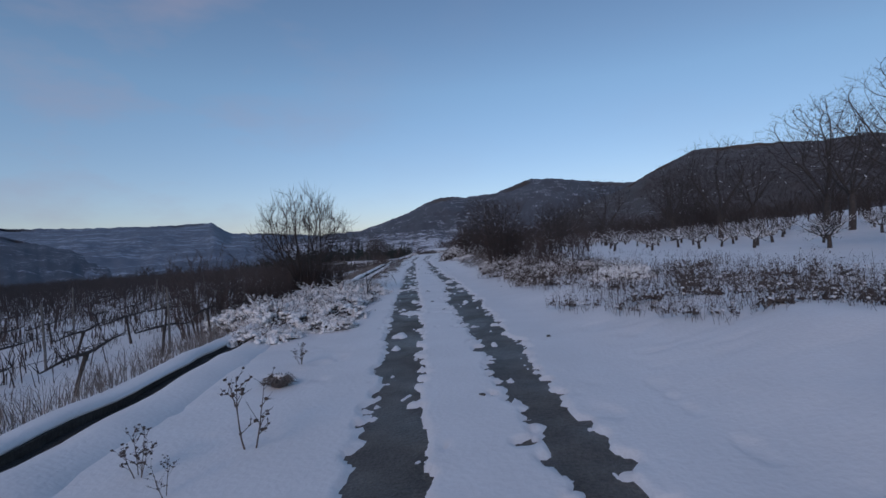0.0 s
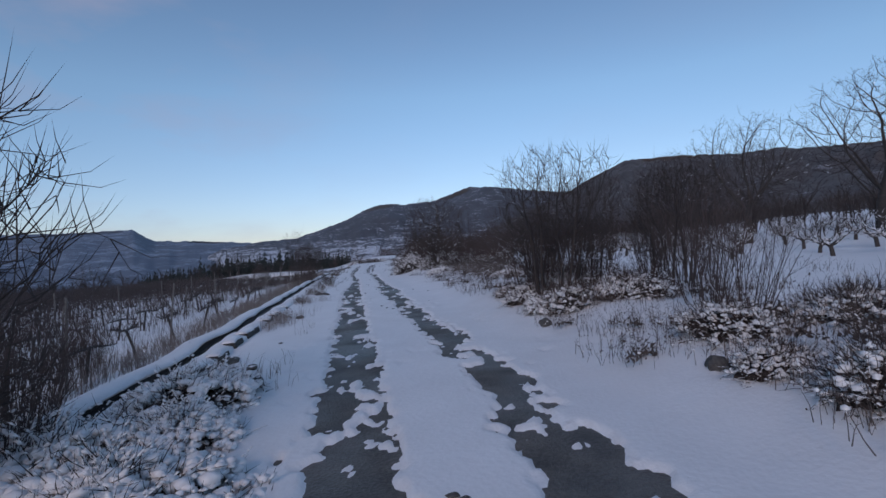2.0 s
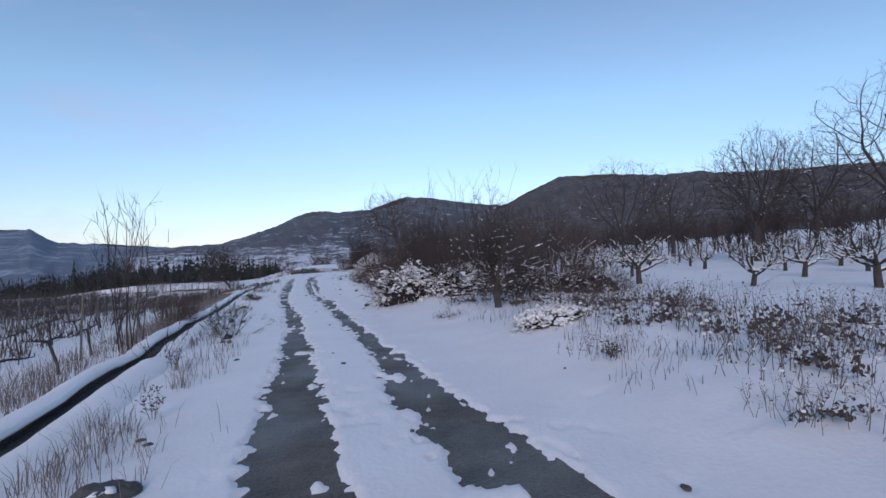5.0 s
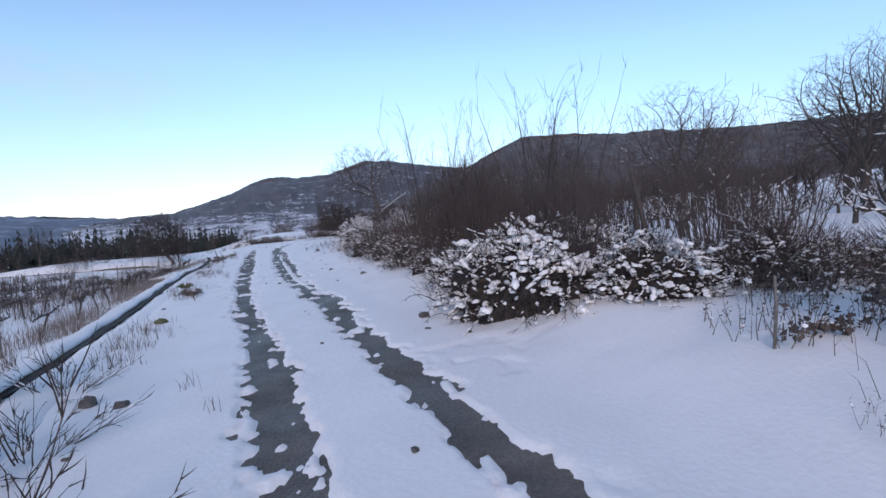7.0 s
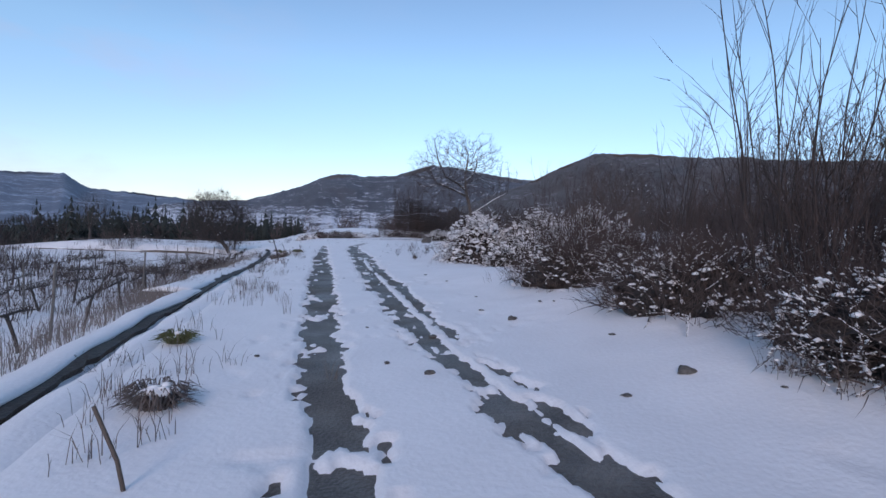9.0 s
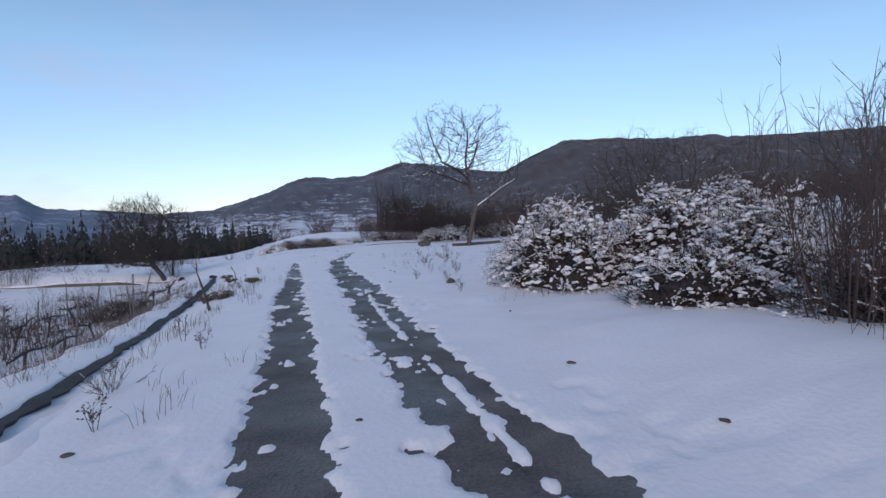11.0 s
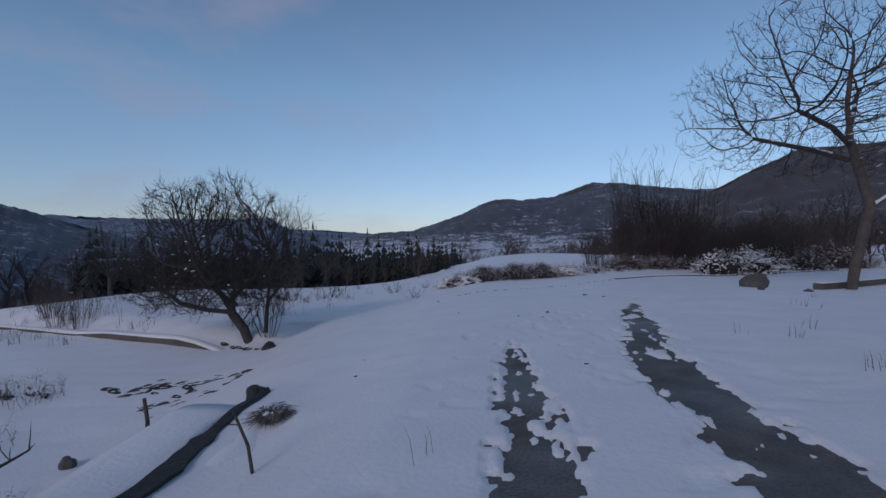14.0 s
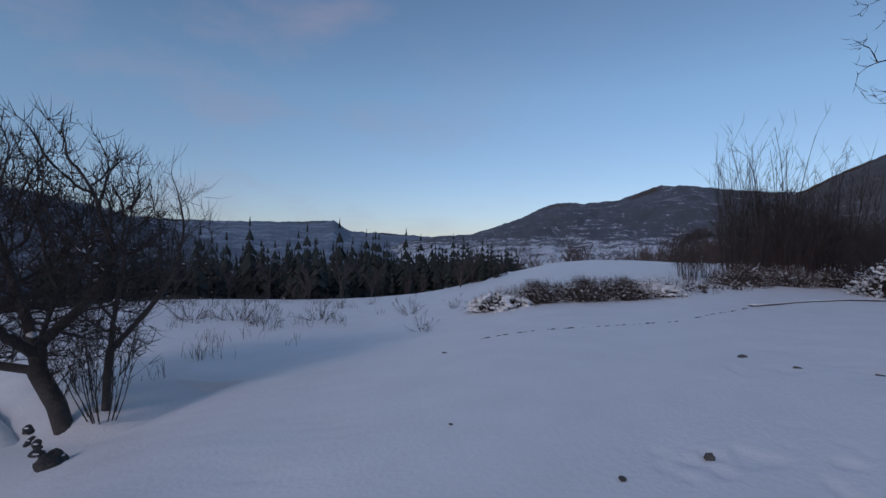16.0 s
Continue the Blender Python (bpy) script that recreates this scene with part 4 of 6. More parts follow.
# big trees past the orchard
def field_tree(seed, h, wide):
    """A big open-grown tree: short trunk, steep limbs, round crown of fine twigs."""
    r = random.Random(seed)
    trunk = h * r.uniform(0.16, 0.22)
    stems = [[(0, 0, -0.25), (0.05, 0.03, trunk * 0.6), (0.0, 0.05, trunk), (r.gauss(0, 0.2), r.gauss(0, 0.2), h * 0.42), (r.gauss(0, 0.3), r.gauss(0, 0.3), h * 0.6)]]
    for k in range(6):
        a = 1.047 * k + r.uniform(-0.4, 0.4)
        z = trunk * r.uniform(0.95, 1.5)
        o = wide * r.uniform(0.35, 0.5)
        stems.append([(0.0, 0.04, z), (math.cos(a) * o * 0.45, math.sin(a) * o * 0.45, z + h * 0.11), (math.cos(a) * o, math.sin(a) * o, z + h * r.uniform(0.2, 0.32))])
    return grown("field_tree", seed, stems, crown_points(seed, 2000, (0, 0, h * 0.60), (wide, wide, h * 0.42), h * 0.22, 0.3, 0.3), h * 0.026, (BARK, BARK, TWIG, SNOW), 0.0085, 2.3, None, 0.07, (1, 1), h * 0.045, 0.05, base_r=h * 0.026)


big_a = tagged(place(field_tree(21, 9.4, 4.3), 26, 46), "large bare walnut tree with a spreading crown", "tree", "large trees past the orchard")
big_b = tagged(place(field_tree(23, 8.8, 3.7), 29, 57, 30), "large bare tree with upswept dark limbs", "tree", "large trees past the orchard")
for k, (x, y, a, s) in enumerate([(33.3, 42.5, 80, 1.22), (25.2, 53.9, 140, 0.95), (20.0, 60.3, 200, 0.85), (19.7, 71.8, 30, 0.75), (19.5, 19.5, 75, 0.85), (38, 60, 20, 1.1), (34, 72, 300, 0.95), (30, 36, 250, 1.0), (19.6, 82.6, 100, 0.75), (26, 96, 60, 1.1), (20.5, 92, 170, 0.7)]):
    repeat((big_a, big_b)[k % 2], x, y, a, s)

# orchard: low pruned trees in rows
orch = [tagged(place(bare_tree("orchard_tree", 40 + k, 1.85, 0.42, 88, 6, (0, 0), 0.7, 0.9, None, 0.15, 0.075, 0.85, False), *xy), "low pruned fruit tree with snow on its crooked limbs", "fruit tree", "orchard rows") for k, xy in enumerate([(14.66, 28.1), (13.35, 31.4), (20.35, 26.3)])]
taken = [(14.66, 28.1), (13.35, 31.4), (20.35, 26.3)]
for row in range(6):
    for k in range(-4, 14):
        x = 14.66 + row * 4.6 - k * 1.18 + rng.uniform(-0.35, 0.35)
        y = 28.1 + row * 1.2 + k * 3.15 + rng.uniform(-0.4, 0.4)
        if float(x - road_x(y)) < 9.5 or y > 66 or min(math.hypot(x - a, y - b) for a, b in taken) < 1.6 or rng.random() < 0.06:
            continue
        taken.append((x, y))
        repeat(orch[rng.randrange(3)], x, y, rng.uniform(0, 360), rng.uniform(1.0, 1.35))

# brush on the right bank
brush = [tagged(place(shoot_clump("bare_shrub", 50 + k, 3.0, 30, 24, 0.6, 2, 0.0, (BARK, RED_TWIG, RED_TWIG, SNOW), 0.2), *xy), "leafless brown shrub of thin upright shoots on the bank", "shrub", "shrubs on the bank") for k, xy in enumerate([(6.6, 46.2), (7.6, 50.6)])]
for x, y, s in [(2.6, 24.0, 0.75), (3.9, 19.6, 0.6), (3.3, 18.2, 0.5), (5.6, 24, 0.7), (1.5, 56.5, 0.8), (2.6, 60.5, 0.9), (6.5, 58, 1.0), (1.5, 47.5, 0.8), (2.6, 48.6, 0.85), (1.5, 49.8, 0.6), (4.0, 55.0, 0.8), (3.4, 46.2, 0.7), (5.6, 47.5, 0.8), (6.8, 52.0, 0.9), (3.2, 51.2, 0.7), (2.2, 54.6, 0.6), (4.9, 61.5, 1.1), (7.5, 66.0, 1.3), (3.8, 70.0, 0.8), (5.4, 26.5, 0.8), (6.8, 24.5, 0.8), (7.4, 27.5, 0.7), (3.6, 26.0, 0.55), (2.9, 23.4, 0.7), (6.4, 44.4, 0.9), (4.8, 44.2, 0.8), (8.2, 46.4, 1.0), (8.0, 49.6, 1.0), (9.0, 54.0, 1.1), (5.4, 56.8, 0.9), (8.6, 60.0, 1.1), (2.6, 45.4, 0.6), (0.9, 48.6, 0.5), (10.5, 64.0, 1.2), (9.6, 69.0, 1.2), (2.4, 50.0, 0.75), (2.0, 51.8, 0.7), (3.0, 48.0, 0.85), (2.7, 52.6, 0.8), (3.9, 47.6, 0.9), (4.6, 51.8, 0.95), (5.4, 53.6, 1.0), (3.1, 55.6, 0.85), (4.9, 48.6, 0.95), (2.2, 44.8, 0.6), (1.7, 45.8, 0.5), (-8.3, 72.6, 0.42), (-9.3, 73.2, 0.45), (-8.8, 74.4, 0.4), (-10.2, 74.6, 0.45), (-11.6, 75.2, 0.4)]:
    repeat(brush[rng.randrange(2)], x, y, rng.uniform(0, 360), s)
def thorn_thicket(seed, h, wide, stems=14):
    """A dense many-stemmed thorn bush."""
    foot = [2 * math.pi * k / stems for k in range(stems)]
    return grown("thorn_thicket", seed, [[(0.3 * wide * math.cos(a), 0.3 * wide * math.sin(a), -0.15), (0.36 * wide * math.cos(a + 0.1), 0.36 * wide * math.sin(a + 0.1), h * 0.2), (0.42 * wide * math.cos(a + 0.3), 0.42 * wide * math.sin(a + 0.3), h * (0.3 + 0.1 * (k % 3)))] for k, a in enumerate(foot)],
                 crown_points(seed, 1500, (0, 0, h * 0.56), (wide, wide, h * 0.46), h * 0.16, 0.2, 0.3), 0.12, (BARK, TWIG, TWIG, SNOW), 0.0055, 2.7, None, 0.22, (1, 2), 0.38, 0.0, ("trunk", "stem", "twig", "snow_cover"), shoot_rise=0.6)


thorn = tagged(place(thorn_thicket(52, 3.0, 1.25), 2.5, 22.2), "dense dark thorn thicket without leaves on the bank", "shrub", "thorn thickets")
for x, y, a, s in [(4.9, 22.0, 100, 0.85), (3.7, 23.4, 200, 0.6), (2.9, 24.6, 300, 0.6), (2.6, 50.6, 40, 0.85), (4.2, 53.8, 150, 1.0), (4.2, 103.8, 30, 1.0), (6.6, 104.6, 170, 1.45), (9.2, 106.4, 280, 1.1), (5.4, 106.5, 80, 1.5), (11.6, 107.8, 10, 0.9), (7.9, 107.0, 120, 1.2), (14.2, 109.0, 200, 1.0), (2.2, 105.6, 250, 0.8), (7.4, 100.6, 60, 0.85), (9.2, 101.6, 140, 1.0), (11.4, 102.8, 220, 1.05), (13.8, 104.2, 300, 1.0)]:
    repeat(thorn, x, y, a, s)
tall = tagged(place(shoot_clump("tall_sapling", 60, 5.0, 10, 14, 0.6, 2, 0.0, None, 0.3), 4.6, 49.8), "tall thin leafless saplings standing in brambles", "sapling", "tall saplings")
for x, y, s in [(2.2, 52.4, 0.9), (3.0, 53.4, 1.0), (2.4, 46.3, 0.66), (1.4, 47.6, 0.55), (5.8, 50.0, 1.0), (3.3, 56.2, 0.7), (4.5, 103.5, 1.35), (6.4, 105.5, 1.5), (9.0, 107.0, 1.4)]:
    repeat(tall, x, y, rng.uniform(0, 360), s)
for x, y, s in [(4.0, 102.6, 0.9), (5.8, 103.6, 1.1), (7.4, 105.5, 1.2), (3.0, 105.0, 0.8), (9.4, 106.0, 1.0), (6.5, 108.0, 1.4), (11.0, 107.2, 1.1), (12.8, 108.6, 0.9), (2.0, 103.6, 0.6), (8.4, 107.6, 1.5), (-17.5, 87.0, 0.55), (-18.6, 87.4, 0.6), (-19.6, 88.0, 0.5)]:
    repeat(brush[rng.randrange(2)], x, y, rng.uniform(0, 360), s)

# snow-laden bramble mounds
REDDISH = (BARK, RED_TWIG, RED_TWIG, SNOW)
mound = [
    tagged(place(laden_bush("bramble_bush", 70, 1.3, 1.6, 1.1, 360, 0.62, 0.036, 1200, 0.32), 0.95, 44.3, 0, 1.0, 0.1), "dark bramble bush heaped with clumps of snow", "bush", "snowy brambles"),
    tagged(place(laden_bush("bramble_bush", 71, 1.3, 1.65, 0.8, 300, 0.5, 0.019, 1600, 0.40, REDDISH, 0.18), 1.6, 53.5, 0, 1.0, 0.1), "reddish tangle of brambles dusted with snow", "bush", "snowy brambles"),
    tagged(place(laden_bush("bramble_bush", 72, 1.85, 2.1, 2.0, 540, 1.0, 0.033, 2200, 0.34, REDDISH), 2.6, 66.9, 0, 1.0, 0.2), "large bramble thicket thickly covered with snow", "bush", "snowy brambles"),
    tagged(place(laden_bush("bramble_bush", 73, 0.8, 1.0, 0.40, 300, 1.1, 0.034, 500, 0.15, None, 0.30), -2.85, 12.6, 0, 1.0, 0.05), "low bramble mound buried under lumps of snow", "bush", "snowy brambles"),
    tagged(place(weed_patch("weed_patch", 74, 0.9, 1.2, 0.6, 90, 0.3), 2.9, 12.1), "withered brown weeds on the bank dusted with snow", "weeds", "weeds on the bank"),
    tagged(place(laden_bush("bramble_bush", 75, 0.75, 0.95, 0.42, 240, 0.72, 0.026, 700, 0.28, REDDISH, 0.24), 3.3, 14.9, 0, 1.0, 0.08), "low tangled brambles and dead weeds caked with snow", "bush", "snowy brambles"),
]
for i, x, y, a, s in [(1, 1.55, 50.6, 30, 0.95), (1, 3.6, 49.0, 70, 1.1), (1, 1.3, 56.4, 200, 0.9), (1, 3.4, 57.6, 20, 1.1), (1, 4.2, 53.0, 110, 1.2), (1, 3.6, 51.2, 310, 1.0), (1, 4.0, 60.4, 240, 1.2), (1, 1.2, 48.4, 70, 0.6), (1, 1.3, 47.0, 160, 0.5), (4, 0.7, 50.6, 0, 0.6), 
                      (2, 5.0, 66.0, 60, 1.1), (2, 3.4, 69.2, 200, 0.8), (2, 4.3, 63.4, 150, 0.8), (2, 7.6, 66.6, 20, 1.2), (0, 2.6, 62.6, 40, 0.8), (0, 3.2, 46.2, 90, 0.85), (0, 1.1, 46.6, 120, 0.6), (0, 2.0, 42.9, 200, 0.65),
                      (4, 2.75, 39.9, 100, 0.9), (4, 3.6, 39.2, 200, 1.0), (4, 2.0, 40.6, 50, 0.9), (4, 3.0, 41.2, 150, 1.1), (4, 0.9, 39.3, 250, 0.4), (1, 3.9, 42.6, 80, 0.9), (1, 5.4, 41.4, 30, 0.9), (4, 4.8, 38.2, 60, 1.1),
                      (3, -2.5, 10.8, 40, 0.9), (3, -3.05, 14.6, 140, 1.15), (3, -2.6, 15.9, 250, 0.9), (3, -3.3, 10.0, 20, 1.1), (3, -2.2, 9.3, 300, 0.6), (3, -3.5, 16.8, 80, 1.1), (3, -3.5, 12.2, 200, 1.2), (3, -2.35, 13.6, 100, 0.6), (3, -3.0, 18.3, 10, 0.9), (3, -3.9, 14.2, 60, 1.2), (3, -4.2, 11.2, 60, 1.2), (3, -2.9, 11.6, 160, 0.8), (3, -3.1, 8.4, 310, 0.8), (3, -2.75, 17.2, 200, 0.7),
                      (3, 4.3, 11.8, 90, 0.9), (4, 4.4, 7.6, 40, 0.9), (4, 5.8, 8.6, 140, 1.1), (4, 6.2, 11.2, 220, 1.1), (4, 3.3, 10.2, 170, 0.8), (4, 3.1, 14.2, 30, 1.0), (4, 4.4, 14.8, 100, 1.1), (4, 3.3, 16.6, 220, 0.8), (4, 4.8, 9.4, 300, 1.0), (4, 3.1, 21.0, 60, 0.9), (4, 2.6, 19.0, 10, 0.6), (3, 2.2, 21.7, 120, 0.6), (4, 2.8, 22.7, 20, 0.9), (4, 4.4, 20.9, 220, 0.9), (3, 3.6, 21.9, 320, 0.6), (4, 2.0, 20.3, 80, 0.5), (4, 4.2, 23.0, 200, 1.2), (4, 2.3, 25.6, 60, 0.8),
                      (4, 2.75, 30.0, 20, 1.0), (4, 2.35, 32.6, 120, 0.9), (4, 3.9, 34.2, 250, 1.2), (4, 2.7, 27.8, 200, 0.9), (3, 3.3, 28.9, 20, 0.7), (4, 4.6, 31.4, 80, 1.2), (3, 1.9, 36.4, 50, 0.7), (4, 2.6, 36.8, 50, 1.0), 
                      (4, 3.4, 6.4, 15, 0.6), (4, 4.3, 6.2, 75, 0.8), (4, 5.3, 6.5, 140, 0.9), (4, 3.0, 7.5, 200, 0.6), (4, 6.2, 5.8, 260, 0.9), (4, 5.0, 5.3, 320, 0.6), (4, 2.5, 9.0, 10, 0.7), (4, 3.6, 8.2, 70, 0.9), (4, 3.9, 12.8, 130, 0.9), (4, 5.2, 12.9, 190, 1.0), (4, 2.4, 13.4, 250, 0.6), (4, 2.5, 15.4, 310, 0.8), (4, 3.7, 17.8, 15, 0.9), (4, 2.0, 18.0, 85, 0.7), (4, 5.0, 17.0, 135, 1.0), (4, 3.2, 24.6, 200, 0.9), (4, 4.9, 25.4, 255, 1.0), (4, 3.7, 27.0, 320, 1.1), (4, 5.2, 28.6, 20, 1.1), (4, 3.4, 31.2, 90, 1.0), (4, 3.6, 32.8, 140, 1.0), (4, 5.6, 33.4, 205, 1.2), (4, 3.0, 35.2, 260, 1.0), (4, 4.6, 36.4, 325, 1.1), (4, 7.2, 9.8, 30, 1.0), (4, 6.8, 7.4, 95, 0.9), (4, 3.4, 37.9, 150, 0.9), (4, 6.4, 29.8, 210, 1.1), (4, 7.2, 13.8, 265, 1.0), (4, 1.9, 29.0, 330, 0.6), (4, 1.7, 31.6, 40, 0.6), (4, 1.6, 34.4, 100, 0.6),
                      (4, -10.8, 72.4, 90, 1.1), (4, -12.4, 73.4, 210, 1.2), (4, -9.8, 76.4, 260, 1.0), (4, -11.6, 78.0, 320, 0.9), (4, -13.6, 76.2, 40, 1.2), (4, -15.2, 78.6, 100, 1.2), (4, -14.4, 71.4, 170, 1.1), (4, -16.6, 74.8, 230, 1.2), (4, -7.6, 68.0, 280, 0.8), (4, -12.8, 80.6, 70, 0.8), (4, -17.6, 81.0, 130, 1.1), (4, -19.4, 77.2, 250, 1.2),
                      (5, 2.6, 14.7, 40, 0.55), (5, 2.75, 15.9, 110, 0.8), (5, 3.7, 15.8, 200, 1.0), (5, 2.5, 16.7, 280, 0.5), (5, 2.95, 17.8, 20, 0.75), (5, 3.9, 17.3, 170, 0.9), (5, 2.4, 21.5, 150, 0.9), (5, 3.5, 21.3, 220, 1.0), (5, 2.3, 23.1, 300, 0.8), (5, 4.2, 14.2, 60, 1.0), (5, 2.2, 24.6, 130, 0.6), (5, 3.3, 23.8, 250, 0.9),
                      (1, -9.3, 74.6, 60, 0.62), (5, -10.1, 75.2, 20, 0.6), (5, -6.62, 71.75, 120, 0.28),
                      (0, 7.9, 99.9, 120, 1.1), (0, 9.6, 101.2, 0, 1.3), (1, 13.5, 104.0, 80, 1.6), (1, 17.5, 106.5, 160, 1.7), (0, 11.5, 103.0, 300, 1.1),
                      (3, -5.6, 93.7, 0, 1.2), (1, -4.6, 94.3, 90, 0.7), (1, -3.2, 94.9, 90, 0.75), (1, -1.9, 95.6, 180, 0.7), (3, -1.0, 96.4, 270, 1.2), (4, 0.3, 98.0, 30, 1.2), (4, 1.6, 99.4, 60, 1.3), (1, 3.2, 101.4, 0, 0.9), (1, 5.4, 102.6, 100, 0.9), (1, 7.6, 103.4, 200, 0.8)]:
    repeat(mound[i], x, y, a, s, (0.1, 0.1, 0.2, 0.07, 0.0, 0.1)[i] * s)


# ---- channel, walls and edging ----
def strip(name, line, profile, mat, parent=None, close=True):
    """Sweeps a cross-section (across, up) along a line of (x, y, z)."""
    v, f, n = [], [], len(profile)
    for k, (x, y, z) in enumerate(line):
        a, b = line[max(k - 1, 0)], line[min(k + 1, len(line) - 1)]
        t = Vector((b[0] - a[0], b[1] - a[1], 0)).normalized()
        side = Vector((t.y, -t.x, 0))
        for q in profile:
            px, pz = q(k) if callable(q) else q
            v.append((x + side.x * px, y + side.y * px, z + pz))
    for k in range(len(line) - 1):
        for j in range(n if close else n - 1):
            a, b = k * n + j, k * n + (j + 1) % n
            f.append((a, a + n, b + n, b))
    if close:
        f += [tuple(range(n)), tuple(range((len(line) - 1) * n, len(line) * n))[::-1]]
    return part(name, (v, f), mat, parent)


def snow_roll(name, line, width, height, seed, parent):
    """Snow lying along the top of a wall, sagging and uneven."""
    def at(px, pz):
        return lambda k: (px * width * (0.8 + 0.5 * noise.noise(Vector((k * 0.23, seed, px)))), pz * height * (0.75 + 0.6 * noise.noise(Vector((k * 0.17, seed + 5, 0)))))
    ring = [at(-0.5, -0.05), at(-0.54, 0.35), at(-0.36, 0.82), at(0, 1.0), at(0.36, 0.82), at(0.54, 0.35), at(0.5, -0.05)]
    return smooth(strip(name, line, ring, SNOW, parent))


def wall_line(y0, y1, off, lift, pitch=0.3):
    out = []
    for y in np.arange(y0, y1, pitch):
        x = float(canal_x(y)) - 0.2 * float(step(72, 78.5, y))  # its end bends away from the lane
        out.append((x + off, float(y), float(land(np.array([float(canal_x(y)) - 0.08]), np.array([y]))[0]) + lift))
    return out


channel = tagged(new("irrigation_channel"), "low concrete irrigation channel with snow on its rims", "channel")
box = [(-0.07, -0.45), (-0.07, 0.0), (0.07, 0.0), (0.07, -0.45)]
far_line = [(x, y, z - 0.07 * float(step(40, 47, y)) - 0.09 * float(step(57, 62, y)) - 0.05 * float(step(70, 76, y)) + 0.04 * noise.noise(Vector((y * 0.35, 2, 0)))) for x, y, z in wall_line(-8, 78, -0.16, 0.14)]
# wall face coloured near-black for the shade inside the slot
strip("far_wall", far_line, box, MUD_AND_SHADE, channel)
snow_roll("snow_cap", [(x - 0.05, y, z) for x, y, z in far_line if y < 58], 0.36, 0.10, 3, channel)
snow_roll("snow_cap", [(x - 0.33 + 0.10 * noise.noise(Vector((y * 0.8, 7, 0))), y, z + 0.02) for x, y, z in far_line if y > 57.4], 0.85, 0.09, 8, channel)


def bed_edge(base, seed):
    """One edge of the channel's bed: even between its walls, ragged and closing where it runs out in the field."""
    def spot(k):
        wild = 430 <= k
        across = base if wild else (-0.14 if base < 0 else 0.05)
        across += 0.05 * noise.noise(Vector((k * 0.21, seed, 0))) + 0.05 * noise.noise(Vector((k * 0.9, seed + 4, 0)))
        if wild:
            across += 0.05 * noise.noise(Vector((k * 0.55, seed + 9, 0)))
            across = -0.1 + (across + 0.1) * max(0.0, min(1.0, (576 - k) / 14))
        return (across, -0.01 + 0.03 * noise.noise(Vector((k * 0.19, 33, 0))) if wild else 0.0)
    return spot


# raised strip; the deep slot's shade is put into its near-black colour
strip("shaded_bed", wall_line(-8, 78.5, 0.0, 0.075, 0.15), [(-0.16, -0.2), bed_edge(-0.15, 17), bed_edge(0.05, 9), (0.0, -0.2)], MUD_AND_SHADE, channel)
# the lane side is drifted level with the rim, so that only a narrow strip of the shade-dark bed shows
drift = [(x + 0.04 * noise.noise(Vector((y * 0.9, 12, 0))), y, z) for x, y, z in wall_line(-8, 78, 0.16, 0.075, 0.2)]
drift = [(x + float(step(56, 61, y)) * (0.04 + 0.09 * noise.noise(Vector((y * 2.3, 5, 0)))), y, z - 0.06 * float(step(42, 48, y)) + float(step(57, 62, y)) * (-0.06 + 0.08 * noise.noise(Vector((y * 1.9, 41, 0))))) for x, y, z in drift]
strip("near_wall", drift, [(-0.05, -0.5), (-0.05, -0.01), (0.05, -0.01), (0.05, -0.5)], CONCRETE, channel)


def bank_of_snow(name, line, seed, parent):
    """Snow sloping from a rim down to the lane's verge."""
    def at(px, pz, k0):
        def spot(k):
            # where the outer slabs stand bare the drift is cut short
            short = k0 == 4 and 137 < k < 200
            return ((0.40 if short else px) + 0.035 * noise.noise(Vector((k * 0.31, seed + k0, 0))), (pz - 0.12 if short else pz) + 0.03 * noise.noise(Vector((k * 0.21, seed + 3, 0))))
        return spot
    ring = [at(-0.06, -0.06, 0), at(-0.055, 0.02, 0), at(-0.01, 0.065, 1), at(0.12, 0.075, 2), at(0.32, 0.03, 3), at(0.62, -0.10, 4), at(0.62, -0.35, 4)]
    return smooth(strip(name, line, ring, SNOW, parent))


bank_of_snow("snow_bank", drift, 31, channel)
# slabs of the outer face that stick out of the drift
for y0, y1, lift in ((19.6, 20.4, 0.0), (20.7, 21.4, 0.01), (21.7, 22.4, 0.02), (22.7, 23.8, 0.02), (24.9, 25.6, 0.0), (25.9, 26.4, 0.02), (26.6, 26.9, 0.0), (28.0, 28.4, -0.01), (30.5, 31.1, 0.0)):
    ln = wall_line(y0, y1, 0.44, 0.10 + lift, 0.1)
    strip("outer_slab", ln, [(-0.12, -0.45), (-0.12, 0.03), lambda k: (0.06, 0.04 + 0.03 * noise.noise(Vector((k * 0.4, 3, 0)))), lambda k: (0.13 + 0.03 * noise.noise(Vector((k * 0.5, 8, 0))), -0.20), (0.15, -0.45)], MUD_AND_SHADE, channel)
    snow_roll("snow_cap", [(x - 0.04, y, z + 0.025) for x, y, z in ln], 0.24, 0.06, y0, channel)


